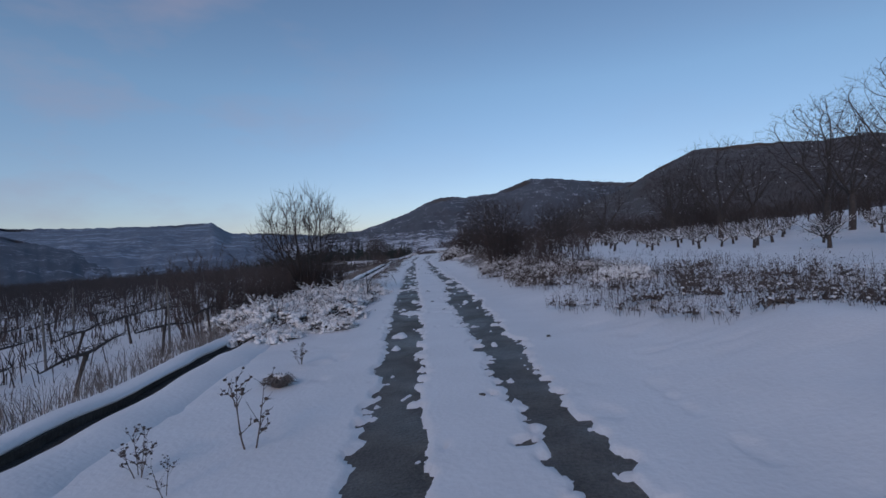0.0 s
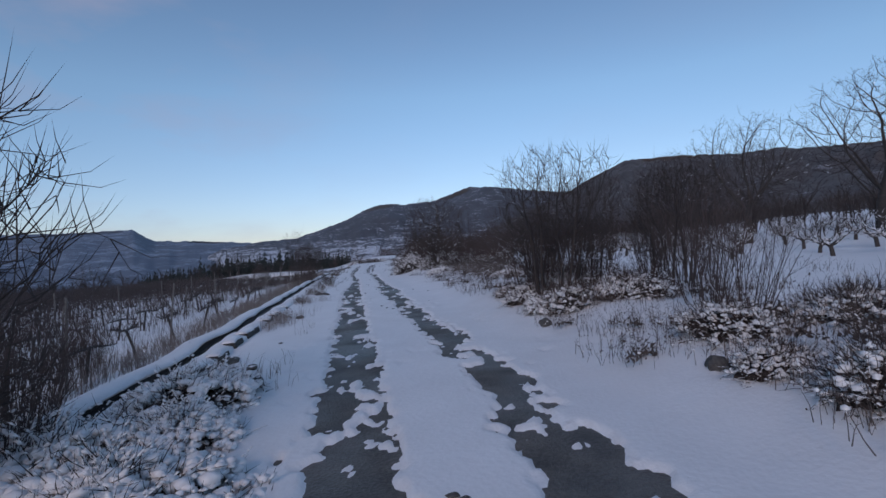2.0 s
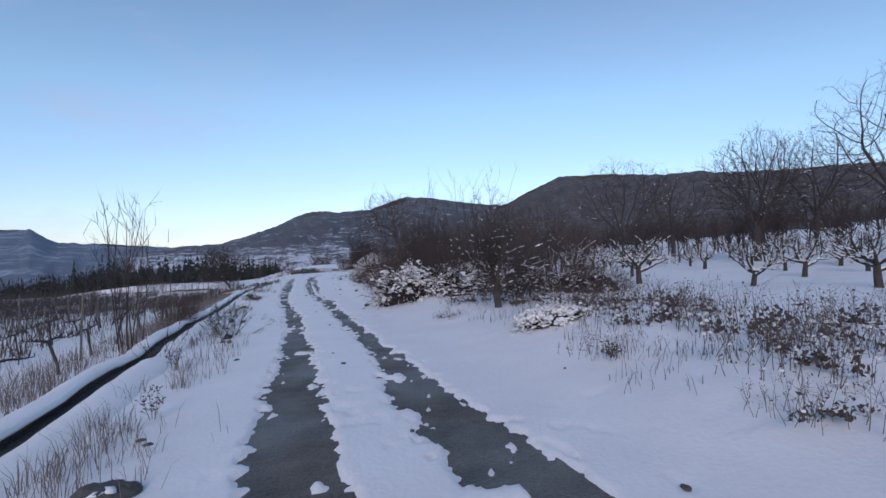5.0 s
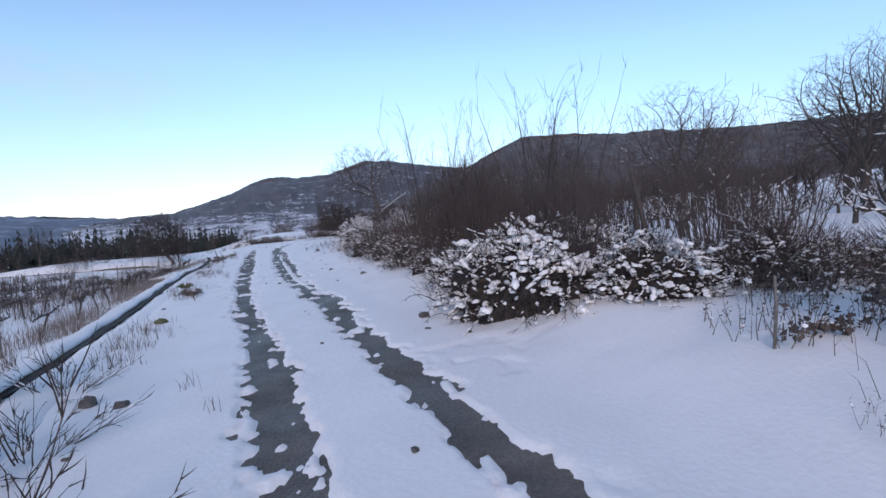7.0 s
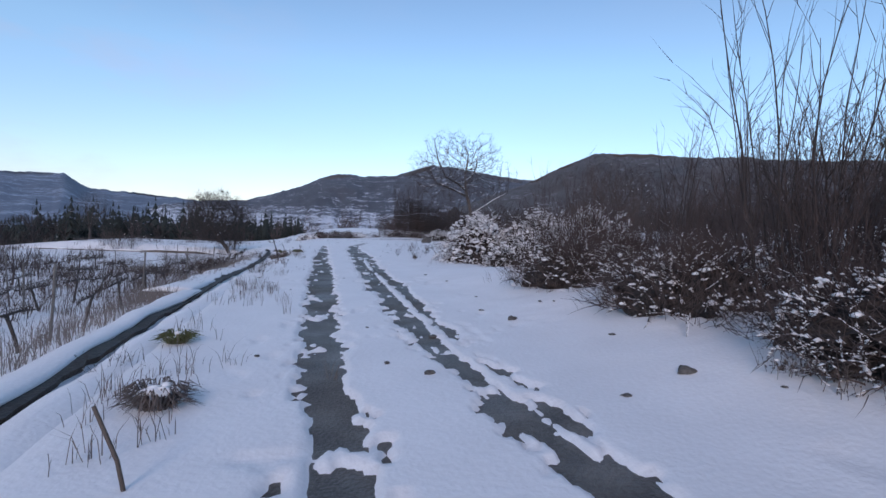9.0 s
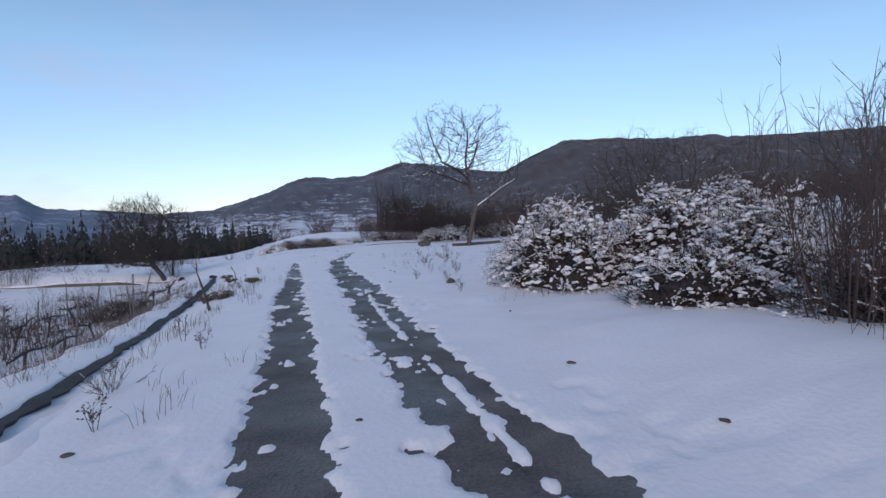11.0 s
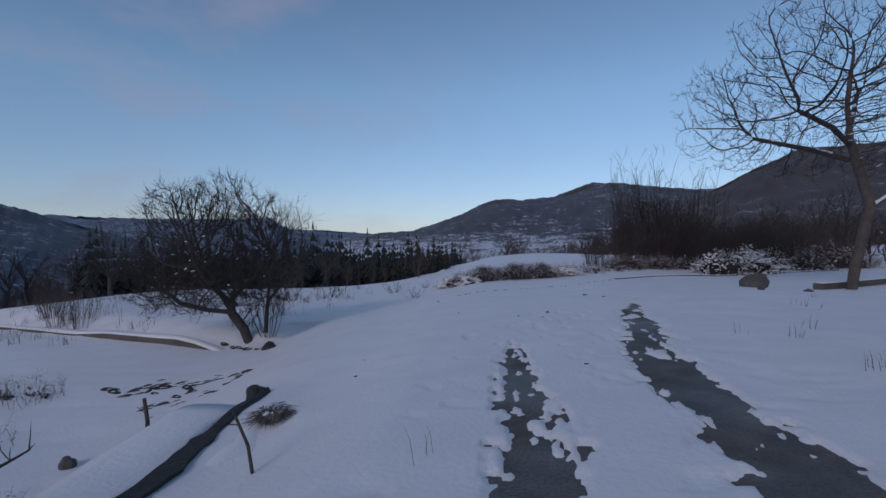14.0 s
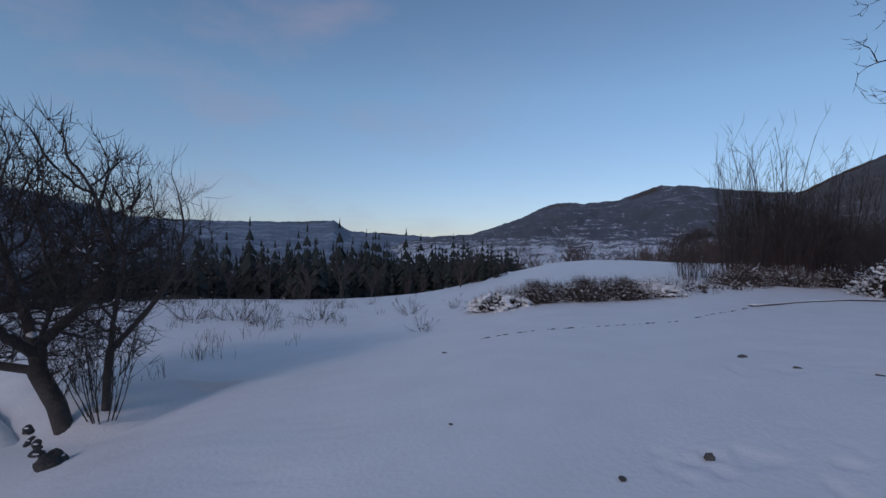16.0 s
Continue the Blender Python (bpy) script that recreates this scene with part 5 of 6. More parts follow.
# snow lying along the upper side of the walnut's low limbs
for limb in ([(0.60, 0, 2.8), (1.5, 0.05, 3.4), (2.8, 0.2, 4.3), (4.1, 0.3, 5.0)], [(-0.35, 0.35, 4.72), (-0.9, 0.7, 5.0), (-2.4, 1.5, 5.6)], [(-0.5, -0.27, 5.27), (-0.9, -0.5, 5.5), (-1.6, -0.7, 5.76)]):
    run = []
    for a, b in zip(limb, limb[1:]):
        run += [Vector(a).lerp(Vector(b), k / 8) + Vector((0, 0, 0.045)) for k in range(8)]
    thin = len(run)
    smooth(strip("snow_strip", [tuple(p) for p in run], [lambda k, u=u, v=v, n=thin: (u * (1.15 - 0.7 * k / n), v * (1.1 - 0.6 * k / n) * (0.7 + 0.9 * abs(noise.noise(Vector((k * 0.7, 3.0, 0)))))) for u, v in ((-0.055, -0.03), (-0.05, 0.03), (-0.02, 0.075), (0.02, 0.075), (0.05, 0.03), (0.055, -0.03))], SNOW, walnut))


def garden_wall(name, pts, height, thick, mat, label, cap=0.10):
    root = tagged(new(name), label, "wall", kind="structure")
    line = []
    for (x0, y0, z0), (x1, y1, z1) in zip(pts, pts[1:]):
        n = max(int(math.hypot(x1 - x0, y1 - y0) / 0.4), 1)
        line += [(x0 + (x1 - x0) * k / n, y0 + (y1 - y0) * k / n, z0 + (z1 - z0) * k / n) for k in range(n)]
    line.append(pts[-1])
    h = thick / 2
    strip("wall_body", line, [(-h, -height), (-h, -0.02), (-h + 0.02, 0), (h - 0.02, 0), (h, -0.02), (h, -height)], mat, root)
    snow_roll("snow_cap", line, thick * 1.25, cap, pts[0][0], root)
    return root


garden_wall("wall_terrace", [(-11.0, 84.25, -1.12), (-11.9, 84.6, -0.98), (-12.6, 84.88, -0.92), (-15.5, 85.95, -0.98), (-17, 86.5, -1.12), (-24, 89.0, -1.3), (-33, 92.3, -1.9)], 0.8, 0.30, WALL_CONCRETE, "low brownish concrete terrace wall capped with snow")
garden_wall("wall_field", [(x, y, put_z(x, y) + 0.22) for x, y in ((6.9, 90.5), (8.9, 92.0), (12.5, 94.8), (17.0, 98.4), (21.7, 102.0))], 0.6, 0.3, WALL_CONCRETE, "low dark field wall half buried in snow", 0.04)
garden_wall("trim_edging", [(x, y, put_z(x, y) + 0.035) for x, y in ((0.9, 93.5), (2.7, 95.0), (4.5, 96.5), (6.8, 98.0), (9.0, 99.5), (12.0, 101.2), (15.0, 103.0))], 0.3, 0.16, CONCRETE, "thin dark concrete edging beside the turning lane", 0.03)


# ---- vineyard ----
def vine(name, seed):
    w = Wood(seed)
    r = w.rng
    root = new(name)
    pts, _ = w.bend(Vector((0, 0, -0.08)), Vector((r.uniform(-0.07, 0.07), r.uniform(-0.10, 0.10), 1)), 0.66, 5, 0.09, 0.06)
    w.tube(0, pts, [0.034, 0.028, 0.025, 0.024, 0.026, 0.03], 6)
    arms = []
    for sgn in (-1, 1):
        a = Wood(seed + sgn)
        ap, _ = a.bend(pts[-1], Vector((r.uniform(-0.1, 0.1), sgn, 0.06)), r.uniform(0.75, 0.95), 6, 0.07, -0.012)
        a.tube(1, ap, [0.024, 0.021, 0.019, 0.017, 0.014, 0.009], 5) if len(ap) == 6 else a.tube(1, ap, [0.024, 0.022, 0.020, 0.018, 0.015, 0.012, 0.008], 5)
        arms.append(a.sets[1])
        for q in ap[1:]:
            for _k in range(r.randint(2, 4)):
                d = Vector((r.gauss(0, 0.5), r.gauss(0, 0.3), r.uniform(0.3, 1.0))).normalized()
                sp, _ = w.bend(q, d, r.uniform(0.06, 0.26), 2, 0.15, 0.04)
                w.twig(2, sp, 0.0075)
    smooth(part("trunk", w.sets[0], BARK, root))
    for a in arms:
        smooth(part("arm", a, BARK, root))
    part("spur_shoot", w.sets[2], TWIG, root)["kind"] = "stuff"
    return root


VROW = (-1.55, -3.75, -6.0)
protos = []
for k in range(3):
    x, y = float(canal_x(3 + k * 1.7)) + VROW[0], 3 + k * 1.7
    protos.append(tagged(place(vine("grapevine", 90 + 7 * k), x, y, 2.7), "pruned leafless grapevine on a low trellis in snow", "vine", "rows of grapevines"))
for row, off in enumerate(VROW):
    y = -4.0
    while y < (75.5, 75.0, 74.0)[row]:
        if not (row == 0 and 2.5 < y < 7.2):
            x = float(canal_x(y)) + off + rng.uniform(-0.07, 0.07)
            repeat(protos[rng.randrange(3)], x, y, 2.7 + rng.uniform(-5, 5) + 180 * rng.randrange(2), rng.uniform(0.82, 1.1))
        y += rng.uniform(1.55, 1.95)
for row, off in enumerate(VROW):
    line = [(float(canal_x(y)) + off, float(y), put_z(float(canal_x(y)) + off, float(y)) + 0.60 + 0.025 * math.sin(y * 1.7)) for y in np.arange(-5, 75.5, 0.8)]
    wires = tagged(new("trellis"), "rusty trellis wires strung between thin stakes", "trellis")
    for lift in (0.0, 0.28):
        strip("wire", [(x, y, z + lift) for x, y, z in line], [(-0.004, 0), (0, 0.004), (0.004, 0), (0, -0.004)], STEEL, wires)
    for y in np.arange(-3, 75, 3.9):
        x = float(canal_x(y)) + off + 0.05
        w = Wood(int(y * 10) + row)
        p, _ = w.bend(Vector((x, y, put_z(x, y) - 0.2)), Vector((rng.uniform(-0.05, 0.05), rng.uniform(-0.05, 0.05), 1)), rng.uniform(1.25, 1.6), 3, 0.02, 0.0)
        w.tube(0, p, [0.022, 0.021, 0.020, 0.019], 6)
        part("stake", w.sets[0], GREY_BARK, wires)
# rows further off, joined
fv = Wood(300)
for k in range(3, 22):
    off = -6.0 - 2.25 * (k - 2)
    y = -6.0
    while y < (76 if k < 6 else 83):
        x = float(canal_x(y)) + off
        z = put_z(x, y)
        p = Vector((x, y, z - 0.05))
        fv.tube(2, [p, p + Vector((rng.uniform(-0.08, 0.08), rng.uniform(-0.1, 0.1), 0.66))], [0.03, 0.025], 4)
        fv.tube(2, [p + Vector((0, -0.8, 0.66)), p + Vector((0, 0.8, 0.66))], [0.018, 0.018], 3)
        for _k in range(40):
            b = p + Vector((rng.gauss(0, 0.08), rng.uniform(-0.85, 0.85), rng.uniform(0.45, 0.75)))
            fv.twig(2, [b, b + Vector((rng.gauss(0, 0.18), rng.gauss(0, 0.18), rng.uniform(0.2, 0.75)))], 0.014)
        for _k in range(26):
            b = p + Vector((rng.uniform(-1.3, 1.3), rng.uniform(-0.9, 0.9), 0.0))
            fv.twig(2, [b, b + Vector((rng.gauss(0, 0.15), rng.gauss(0, 0.15), rng.uniform(0.25, 0.7)))], 0.013)
        y += rng.uniform(1.6, 1.9)
tagged(part("vine_rows", fv.sets[2], RED_TWIG), "far rows of brown leafless grapevines", "vineyard", kind="stuff")


# ---- grass and weeds ----
def blades(name, spots, mat, low, high, label, seed, thick=0.006):
    """Bent dry blades; spots gives (x, y, number, spread)."""
    r = random.Random(seed)
    v, f = [], []
    xs = np.array([s[0] for s in spots])
    ys = np.array([s[1] for s in spots])
    zs = ground_z(xs, ys)
    for (x, y, n, spread), z in zip(spots, zs):
        for _k in range(n):
            px, py = x + r.gauss(0, spread), y + r.gauss(0, spread)
            h, a = r.uniform(low, high), r.uniform(0, 6.28)
            lean = r.uniform(0.1, 1.0) * h
            dx, dy = math.cos(a), math.sin(a)
            t = thick * r.uniform(0.7, 1.3)
            b = len(v)
            v += [(px - dy * t, py + dx * t, z - 0.03), (px + dy * t, py - dx * t, z - 0.03), (px + dx * t, py + dy * t, z - 0.03)]
            mx, my, mz = px + dx * lean * 0.35, py + dy * lean * 0.35, z + h * 0.62
            v += [(mx - dy * t * 0.8, my + dx * t * 0.8, mz), (mx + dy * t * 0.8, my - dx * t * 0.8, mz), (mx + dx * t, my + dy * t, mz)]
            v.append((px + dx * lean, py + dy * lean, z + h))
            f += [(b, b + 1, b + 4, b + 3), (b + 1, b + 2, b + 5, b + 4), (b + 2, b, b + 3, b + 5), (b + 3, b + 4, b + 6), (b + 4, b + 5, b + 6), (b + 5, b + 3, b + 6)]
    return tagged(part(name, (v, f), mat), label, "grass", kind="stuff")


def scatter(n, y0, y1, x_of, mask=0.0, seed=0, per=(5, 10), spread=0.07):
    r = random.Random(seed)
    out = []
    for _k in range(n):
        y = r.uniform(y0, y1)
        x = x_of(y, r)
        if float(fractal(np.array([x * 0.9]), np.array([y * 0.6]), 3, seed)[0]) > mask:
            out.append((x, y, r.randint(*per), spread))
    return out


blades("dry_grass", scatter(2300, -4, 75, lambda y, r: float(canal_x(y)) - 0.45 - abs(r.gauss(0, 0.75)), 0.38, 1, (5, 9), 0.10), STRAW, 0.12, 0.42, "pale dry grass standing in snow beside the vineyard", 1, 0.0035)
blades("vineyard_grass", scatter(2700, -4, 75, lambda y, r: float(canal_x(y)) - 1.5 - 14 * r.random() ** 1.3, 0.38, 2, (4, 8), 0.13), DARK_STRAW, 0.08, 0.34, "thin dry grass between the vine rows", 2, 0.0045)
blades("vineyard_weeds", scatter(5200, -6, 75, lambda y, r: float(canal_x(y)) - 3.4 - 38 * r.random() ** 1.15, 0.36, 15, (4, 6), 0.22), RED_TWIG, 0.15, 0.55, "brown withered weeds between far vine rows", 15, 0.011)
blades("verge_grass", scatter(700, 17, 39, lambda y, r: float(canal_x(y)) + 0.55 + abs(r.gauss(0, 0.45)), 0.53, 3, (3, 8), 0.07), STRAW, 0.08, 0.32, "tufts of pale dry grass on the snowy verge", 3, 0.003)
blades("verge_stalks", scatter(420, 38, 76, lambda y, r: float(canal_x(y)) + 0.45 + abs(r.gauss(0, 0.35 + 0.012 * (y - 38))), 0.50, 8, (4, 9), 0.07), DARK_STRAW, 0.05, 0.24, "few dry stalks on the snowy verge", 8, 0.003)
blades("bank_grass", scatter(1300, 9, 40, lambda y, r: float(road_x(y)) + 3.3 + 4.0 * r.random() ** 1.2, 0.50, 4, (4, 9), 0.10), DARK_STRAW, 0.05, 0.22, "dark withered weeds on the snowy bank", 4, 0.0035)
blades("bank_stalks", scatter(850, 6, 60, lambda y, r: float(road_x(y)) + 3.6 + 9 * r.random(), 0.52, 5, (2, 5), 0.14), DARK_STRAW, 0.12, 0.4, "thin dead stalks standing in the orchard snow", 5, 0.0035)
blades("end_grass", scatter(200, 66, 78, lambda y, r: float(canal_x(y)) + 0.2 + 2.0 * r.random() ** 1.5, 0.54, 6, (3, 7), 0.07), STRAW, 0.08, 0.28, "tufts of dry grass beside the channel's end", 6, 0.003)
blades("fallow_grass", scatter(1000, 58, 76, lambda y, r: float(canal_x(y)) - 0.7 - 6.5 * r.random(), 0.42, 12, (4, 8), 0.12), DARK_STRAW, 0.10, 0.42, "withered grey-brown grass between the last vines", 12, 0.0045)
blades("roadside_weeds", scatter(130, 64, 86, lambda y, r: float(road_x(y)) + 3.2 + 5.0 * r.random(), 0.50, 13, (3, 7), 0.08), DARK_STRAW, 0.06, 0.26, "thin withered weeds poking through roadside snow", 13, 0.0035)
blades("terrace_grass", scatter(700, 85, 100, lambda y, r: -10 - 16 * r.random(), 0.50, 7, (3, 7), 0.10), DARK_STRAW, 0.10, 0.40, "withered grass on the snowy terrace", 7, 0.005)


# ---- weeds, stones and stakes ----
def weed(name, seed, h, n=1):
    """A stiff branching dead weed with seed heads."""
    w = Wood(seed)
    spec = [(1, 5, 4, 0.07, 0.03, (7, 10), 0.42, 48, 0.2), (2, 3, 3, 0.12, 0.06, (1, 3), 0.45, 45, 0.4), (2, 2, 3, 0.1, 0.05, 0, 0, 0, 0)]
    for k in range(n):
        a = w.rng.uniform(0, 6.28)
        w.branch(Vector((0.04 * math.cos(a), 0.04 * math.sin(a), -0.04)), Vector((0.25 * math.cos(a), 0.25 * math.sin(a), 1)), h * w.rng.uniform(0.75, 1), 0.008, 0, spec)
    root = w.build(name, (BARK, DARK_STRAW, DARK_STRAW, SNOW), ("trunk", "stem", "side_stem", "snow_cover"))
    hv, hf = [], []
    v = w.sets[2][0]
    for k in range(0, len(v), 9):
        blob(hv, hf, v[k], w.rng.uniform(0.008, 0.02), w.rng, 0.9)
    part("seed_head", (hv, hf), LEAF, root)["kind"] = "stuff"
    for c in root.children:
        c["kind"] = "stuff"
    return root


weeds = [tagged(place(weed("dead_weed", 110 + k, h, n), x, y), "dark branching dead weed poking out of snow", "weed", "dead weeds") for k, (x, y, h, n) in enumerate([(-1.5, 3.7, 0.66, 2), (4.1, 8.5, 0.6, 4)])]
for x, y, s, i in [(-2.1, 3.3, 0.6, 1), (-1.75, 3.0, 0.4, 0), (-1.9, 6.4, 0.5, 1), (3.3, 9.2, 0.8, 1), (5.0, 9.6, 0.9, 1), (5.6, 7.6, 1.0, 1), (3.6, 11.4, 0.7, 0), (4.5, 13.0, 0.9, 1), (3.0, 16.4, 0.8, 1), (2.6, 28.0, 0.7, 0), (3.2, 29.6, 1.2, 0), (2.4, 30.4, 0.7, 1), (2.9, 31.4, 0.9, 1), (2.1, 27.0, 0.6, 1), (2.5, 33.0, 0.8, 1), (-3.6, 34.5, 0.6, 1), (-3.2, 31.5, 0.6, 0), (-3.4, 28.5, 0.6, 1), (-4.0, 37.0, 0.6, 1), (-4.3, 41.6, 0.9, 1), (-5.1, 64.2, 0.7, 0), (-5.6, 62.8, 0.5, 1), (0.1, 68.5, 0.5, 1), (-0.5, 69.4, 0.5, 1), (0.3, 71.0, 0.5, 0), (0.8, 74.0, 0.6, 1), (1.4, 72.2, 0.5, 1), (-5.2, 72.8, 0.4, 0), (-5.0, 74.6, 0.5, 1), (-5.6, 73.2, 0.4, 1), (1.5, 78.0, 0.7, 1), (0.9, 70.2, 0.6, 1), (1.8, 74.6, 0.7, 1), (2.6, 75.8, 0.6, 0), (-0.2, 66.4, 0.5, 1), (3.4, 80.2, 0.7, 1), (-6.4, 70.6, 0.5, 1), (-6.0, 71.4, 0.4, 0), (-4.7, 63.4, 0.5, 1), (-5.0, 60.8, 0.5, 1), (-4.4, 57.6, 0.4, 1)]:
    repeat(weeds[i], x, y, rng.uniform(0, 360), s)


def sapling(name, seed, pts, radii, mat, label, twigs=4, category="stake"):
    """A crooked upright stem through given points."""
    w = Wood(seed)
    p = [Vector(q) for q in pts]
    w.tube(0, p, radii, 7)
    for _k in range(twigs):
        a = w.rng.uniform(0, 6.28)
        b = p[-2].lerp(p[-1], w.rng.random())
        q, _ = w.bend(b, Vector((math.cos(a), math.sin(a), w.rng.uniform(0.2, 1))), w.rng.uniform(0.06, 0.2), 3, 0.15, 0.03)
        w.tube(2, q, [0.006, 0.005, 0.004, 0.003], 3)
    return tagged(w.build(name, (mat, mat, TWIG, SNOW), ("stem", "limb", "twig", "snow_cover")), label, category)


place(sapling("sapling", 120, [(0.10, 0, -0.2), (0.03, 0, 0.2), (-0.05, 0.0, 0.5), (-0.14, 0, 0.8), (-0.15, 0, 1.22)], [0.032, 0.026, 0.022, 0.012, 0.006], BARK, "dead crooked sapling with a dark trunk in snow", 6, "sapling"), -5.38, 67.35)
place(sapling("stake", 121, [(0, 0, -0.1), (-0.05, 0, 0.15), (-0.16, 0, 0.43)], [0.012, 0.011, 0.010], STEEL, "thin dark stake leaning beside the lane", 0), -4.2, 50.3)
place(sapling("stake", 122, [(0, 0, -0.1), (-0.05, 0, 0.2), (-0.17, 0, 0.46)], [0.015, 0.013, 0.010], BARK, "thin dark stick leaning in the snow", 1), -5.9, 75.9)
place(sapling("stake", 123, [(0, 0, -0.1), (0.0, 0, 0.25), (-0.05, 0, 0.55)], [0.03, 0.028, 0.024], BARK, "short dark forked stump standing in snow", 3), -8.8, 78.6)
place(sapling("stake", 124, [(0, 0, -0.1), (0.03, 0, 0.3), (0.02, 0, 0.58)], [0.014, 0.013, 0.011], GREY_BARK, "grey wooden stake beside the brambles", 1), 1.25, 40.6)
place(sapling("broken_trunk", 125, [(0, 0, -0.1), (0.05, 0, 0.6), (0.02, 0, 1.1), (0.14, 0, 1.6)], [0.06, 0.052, 0.045, 0.03], BARK, "broken bare trunk standing among brambles", 14, "dead tree"), 4.2, 45.6)
place(sapling("broken_trunk", 126, [(0, 0, -0.1), (-0.1, 0, 0.7), (-0.35, 0, 1.6)], [0.05, 0.045, 0.03], BARK, "slanting dead stem among brambles", 4, "dead tree"), 3.3, 44.2)
for k, (x, y, h, l) in enumerate([(3.3, 29.3, 0.95, 0.25), (3.1, 29.9, 0.7, -0.3), (-9.6, 73.6, 1.2, 0.1), (-8.4, 73.8, 1.3, 0.25), (-11.3, 75.9, 1.2, 0.0), (-7.6, 70.2, 1.1, -0.1), (-9.9, 69.4, 1.2, 0.05)]):
    place(sapling("stake", 130 + k, [(0, 0, -0.1), (l * 0.4, 0, h * 0.5), (l, 0, h)], [0.02, 0.018, 0.015], GREY_BARK, "thin weathered stake standing in snow", 2), x, y)
bent = Wood(140)
for q, r0 in (([(0, 0, -0.1), (0.02, 0, 0.35), (0.0, 0, 0.7), (0.0, 0.05, 1.0)], 0.022), ([(0, 0, -0.1), (0.05, 0.05, 0.45), (0.22, 0.15, 0.72), (0.5, 0.3, 0.78), (0.72, 0.4, 0.62), (0.8, 0.42, 0.4)], 0.016), ([(0, 0, -0.1), (0.1, 0, 0.4), (0.2, 0.1, 0.7)], 0.014), ([(0, 0, -0.1), (-0.12, 0.1, 0.4), (-0.1, 0.2, 0.75)], 0.012)):
    fine_q = []
    for i in range(len(q) - 1):
        p0, p1, p2, p3 = (Vector(q[min(max(i + j, 0), len(q) - 1)]) for j in (-1, 0, 1, 2))
        for s in (0.0, 0.25, 0.5, 0.75):
            fine_q.append(0.5 * (2 * p1 + (p2 - p0) * s + (2 * p0 - 5 * p1 + 4 * p2 - p3) * s * s + (3 * p1 - p0 - 3 * p2 + p3) * s**3))
    fine_q.append(Vector(q[-1]))
    bent.tube(0, fine_q, [r0 * (1 - 0.7 * i / (len(fine_q) - 1)) for i in range(len(fine_q))], 6)
tagged(place(bent.build("bent_stem", (BARK, BARK, TWIG, SNOW), ("stem", "limb", "twig", "snow_cover")), -2.2, 13.95), "dark dead stem bent over by snow", "shrub")


def tussock(name, seed, sx, sz, mat, cap, label):
    """A clump of bent blades with pads of snow."""
    r = random.Random(seed)
    root = tagged(new(name), label, "tussock")
    v, f, sv, sf = [], [], [], []
    for _k in range(260):
        a, q = r.uniform(0, 6.28), math.sqrt(r.random()) * sx * 0.5
        x, y, t = math.cos(a) * q, math.sin(a) * q, 0.004
        h, out = sz * r.uniform(0.35, 1.25), sx * r.uniform(0.4, 1.5)
        a += r.gauss(0, 0.6)
        dx, dy = math.cos(a), math.sin(a)
        b = len(v)
        v += [(x - dy * t, y + dx * t, -0.04), (x + dy * t, y - dx * t, -0.04), (x + dx * out * 0.45 + dy * t, y + dy * out * 0.45 - dx * t, h), (x + dx * out * 0.45 - dy * t, y + dy * out * 0.45 + dx * t, h), (x + dx * out, y + dy * out, h * r.uniform(0.2, 0.9)), (x + dx * out * 0.45, y + dy * out * 0.45, h - 0.008)]
        f += [(b, b + 1, b + 2, b + 3), (b + 3, b + 2, b + 4), (b, b + 5, b + 1), (b + 2, b + 5, b + 4)]
    part("blade", (v, f), mat, root)["kind"] = "stuff"
    for _k in range(cap * 5):
        a, q = r.uniform(0, 6.28), math.sqrt(r.random()) * sx * 0.6
        blob(sv, sf, Vector((math.cos(a) * q, math.sin(a) * q, sz * r.uniform(0.6, 1.0))), sx * r.uniform(0.12, 0.3), r, 0.6)
    if sv:
        smooth(part("snow_pad", (sv, sf), SNOW, root))["kind"] = "stuff"
    return root


def rock(name, seed, sx, sy, sz, mat, cap, label, category="rock"):
    r = random.Random(seed)
    root = tagged(new(name), label, category)
    bm = bmesh.new()
    bmesh.ops.create_icosphere(bm, subdivisions=3, radius=1)
    for v in bm.verts:
        d = 1 + 0.42 * noise.noise(v.co * 1.3 + Vector((seed, 0, 0))) + 0.16 * noise.noise(v.co * 4 + Vector((0, seed, 0)))
        v.co = Vector((v.co.x * sx * d, v.co.y * sy * d, v.co.z * sz * d + sz * 0.45))
    smooth(part("stone", bm, mat, root))
    if cap:
        sv, sf = [], []
        for _k in range(cap):
            a, q = r.uniform(0, 6.28), math.sqrt(r.random()) * 0.6
            blob(sv, sf, Vector((math.cos(a) * q * sx, math.sin(a) * q * sy, sz * (1.35 - 0.5 * q))), 0.35 * min(sx, sy) * r.uniform(0.6, 1.2), r, 0.5)
        smooth(part("snow_cap", (sv, sf), SNOW, root))["kind"] = "stuff"
    return root


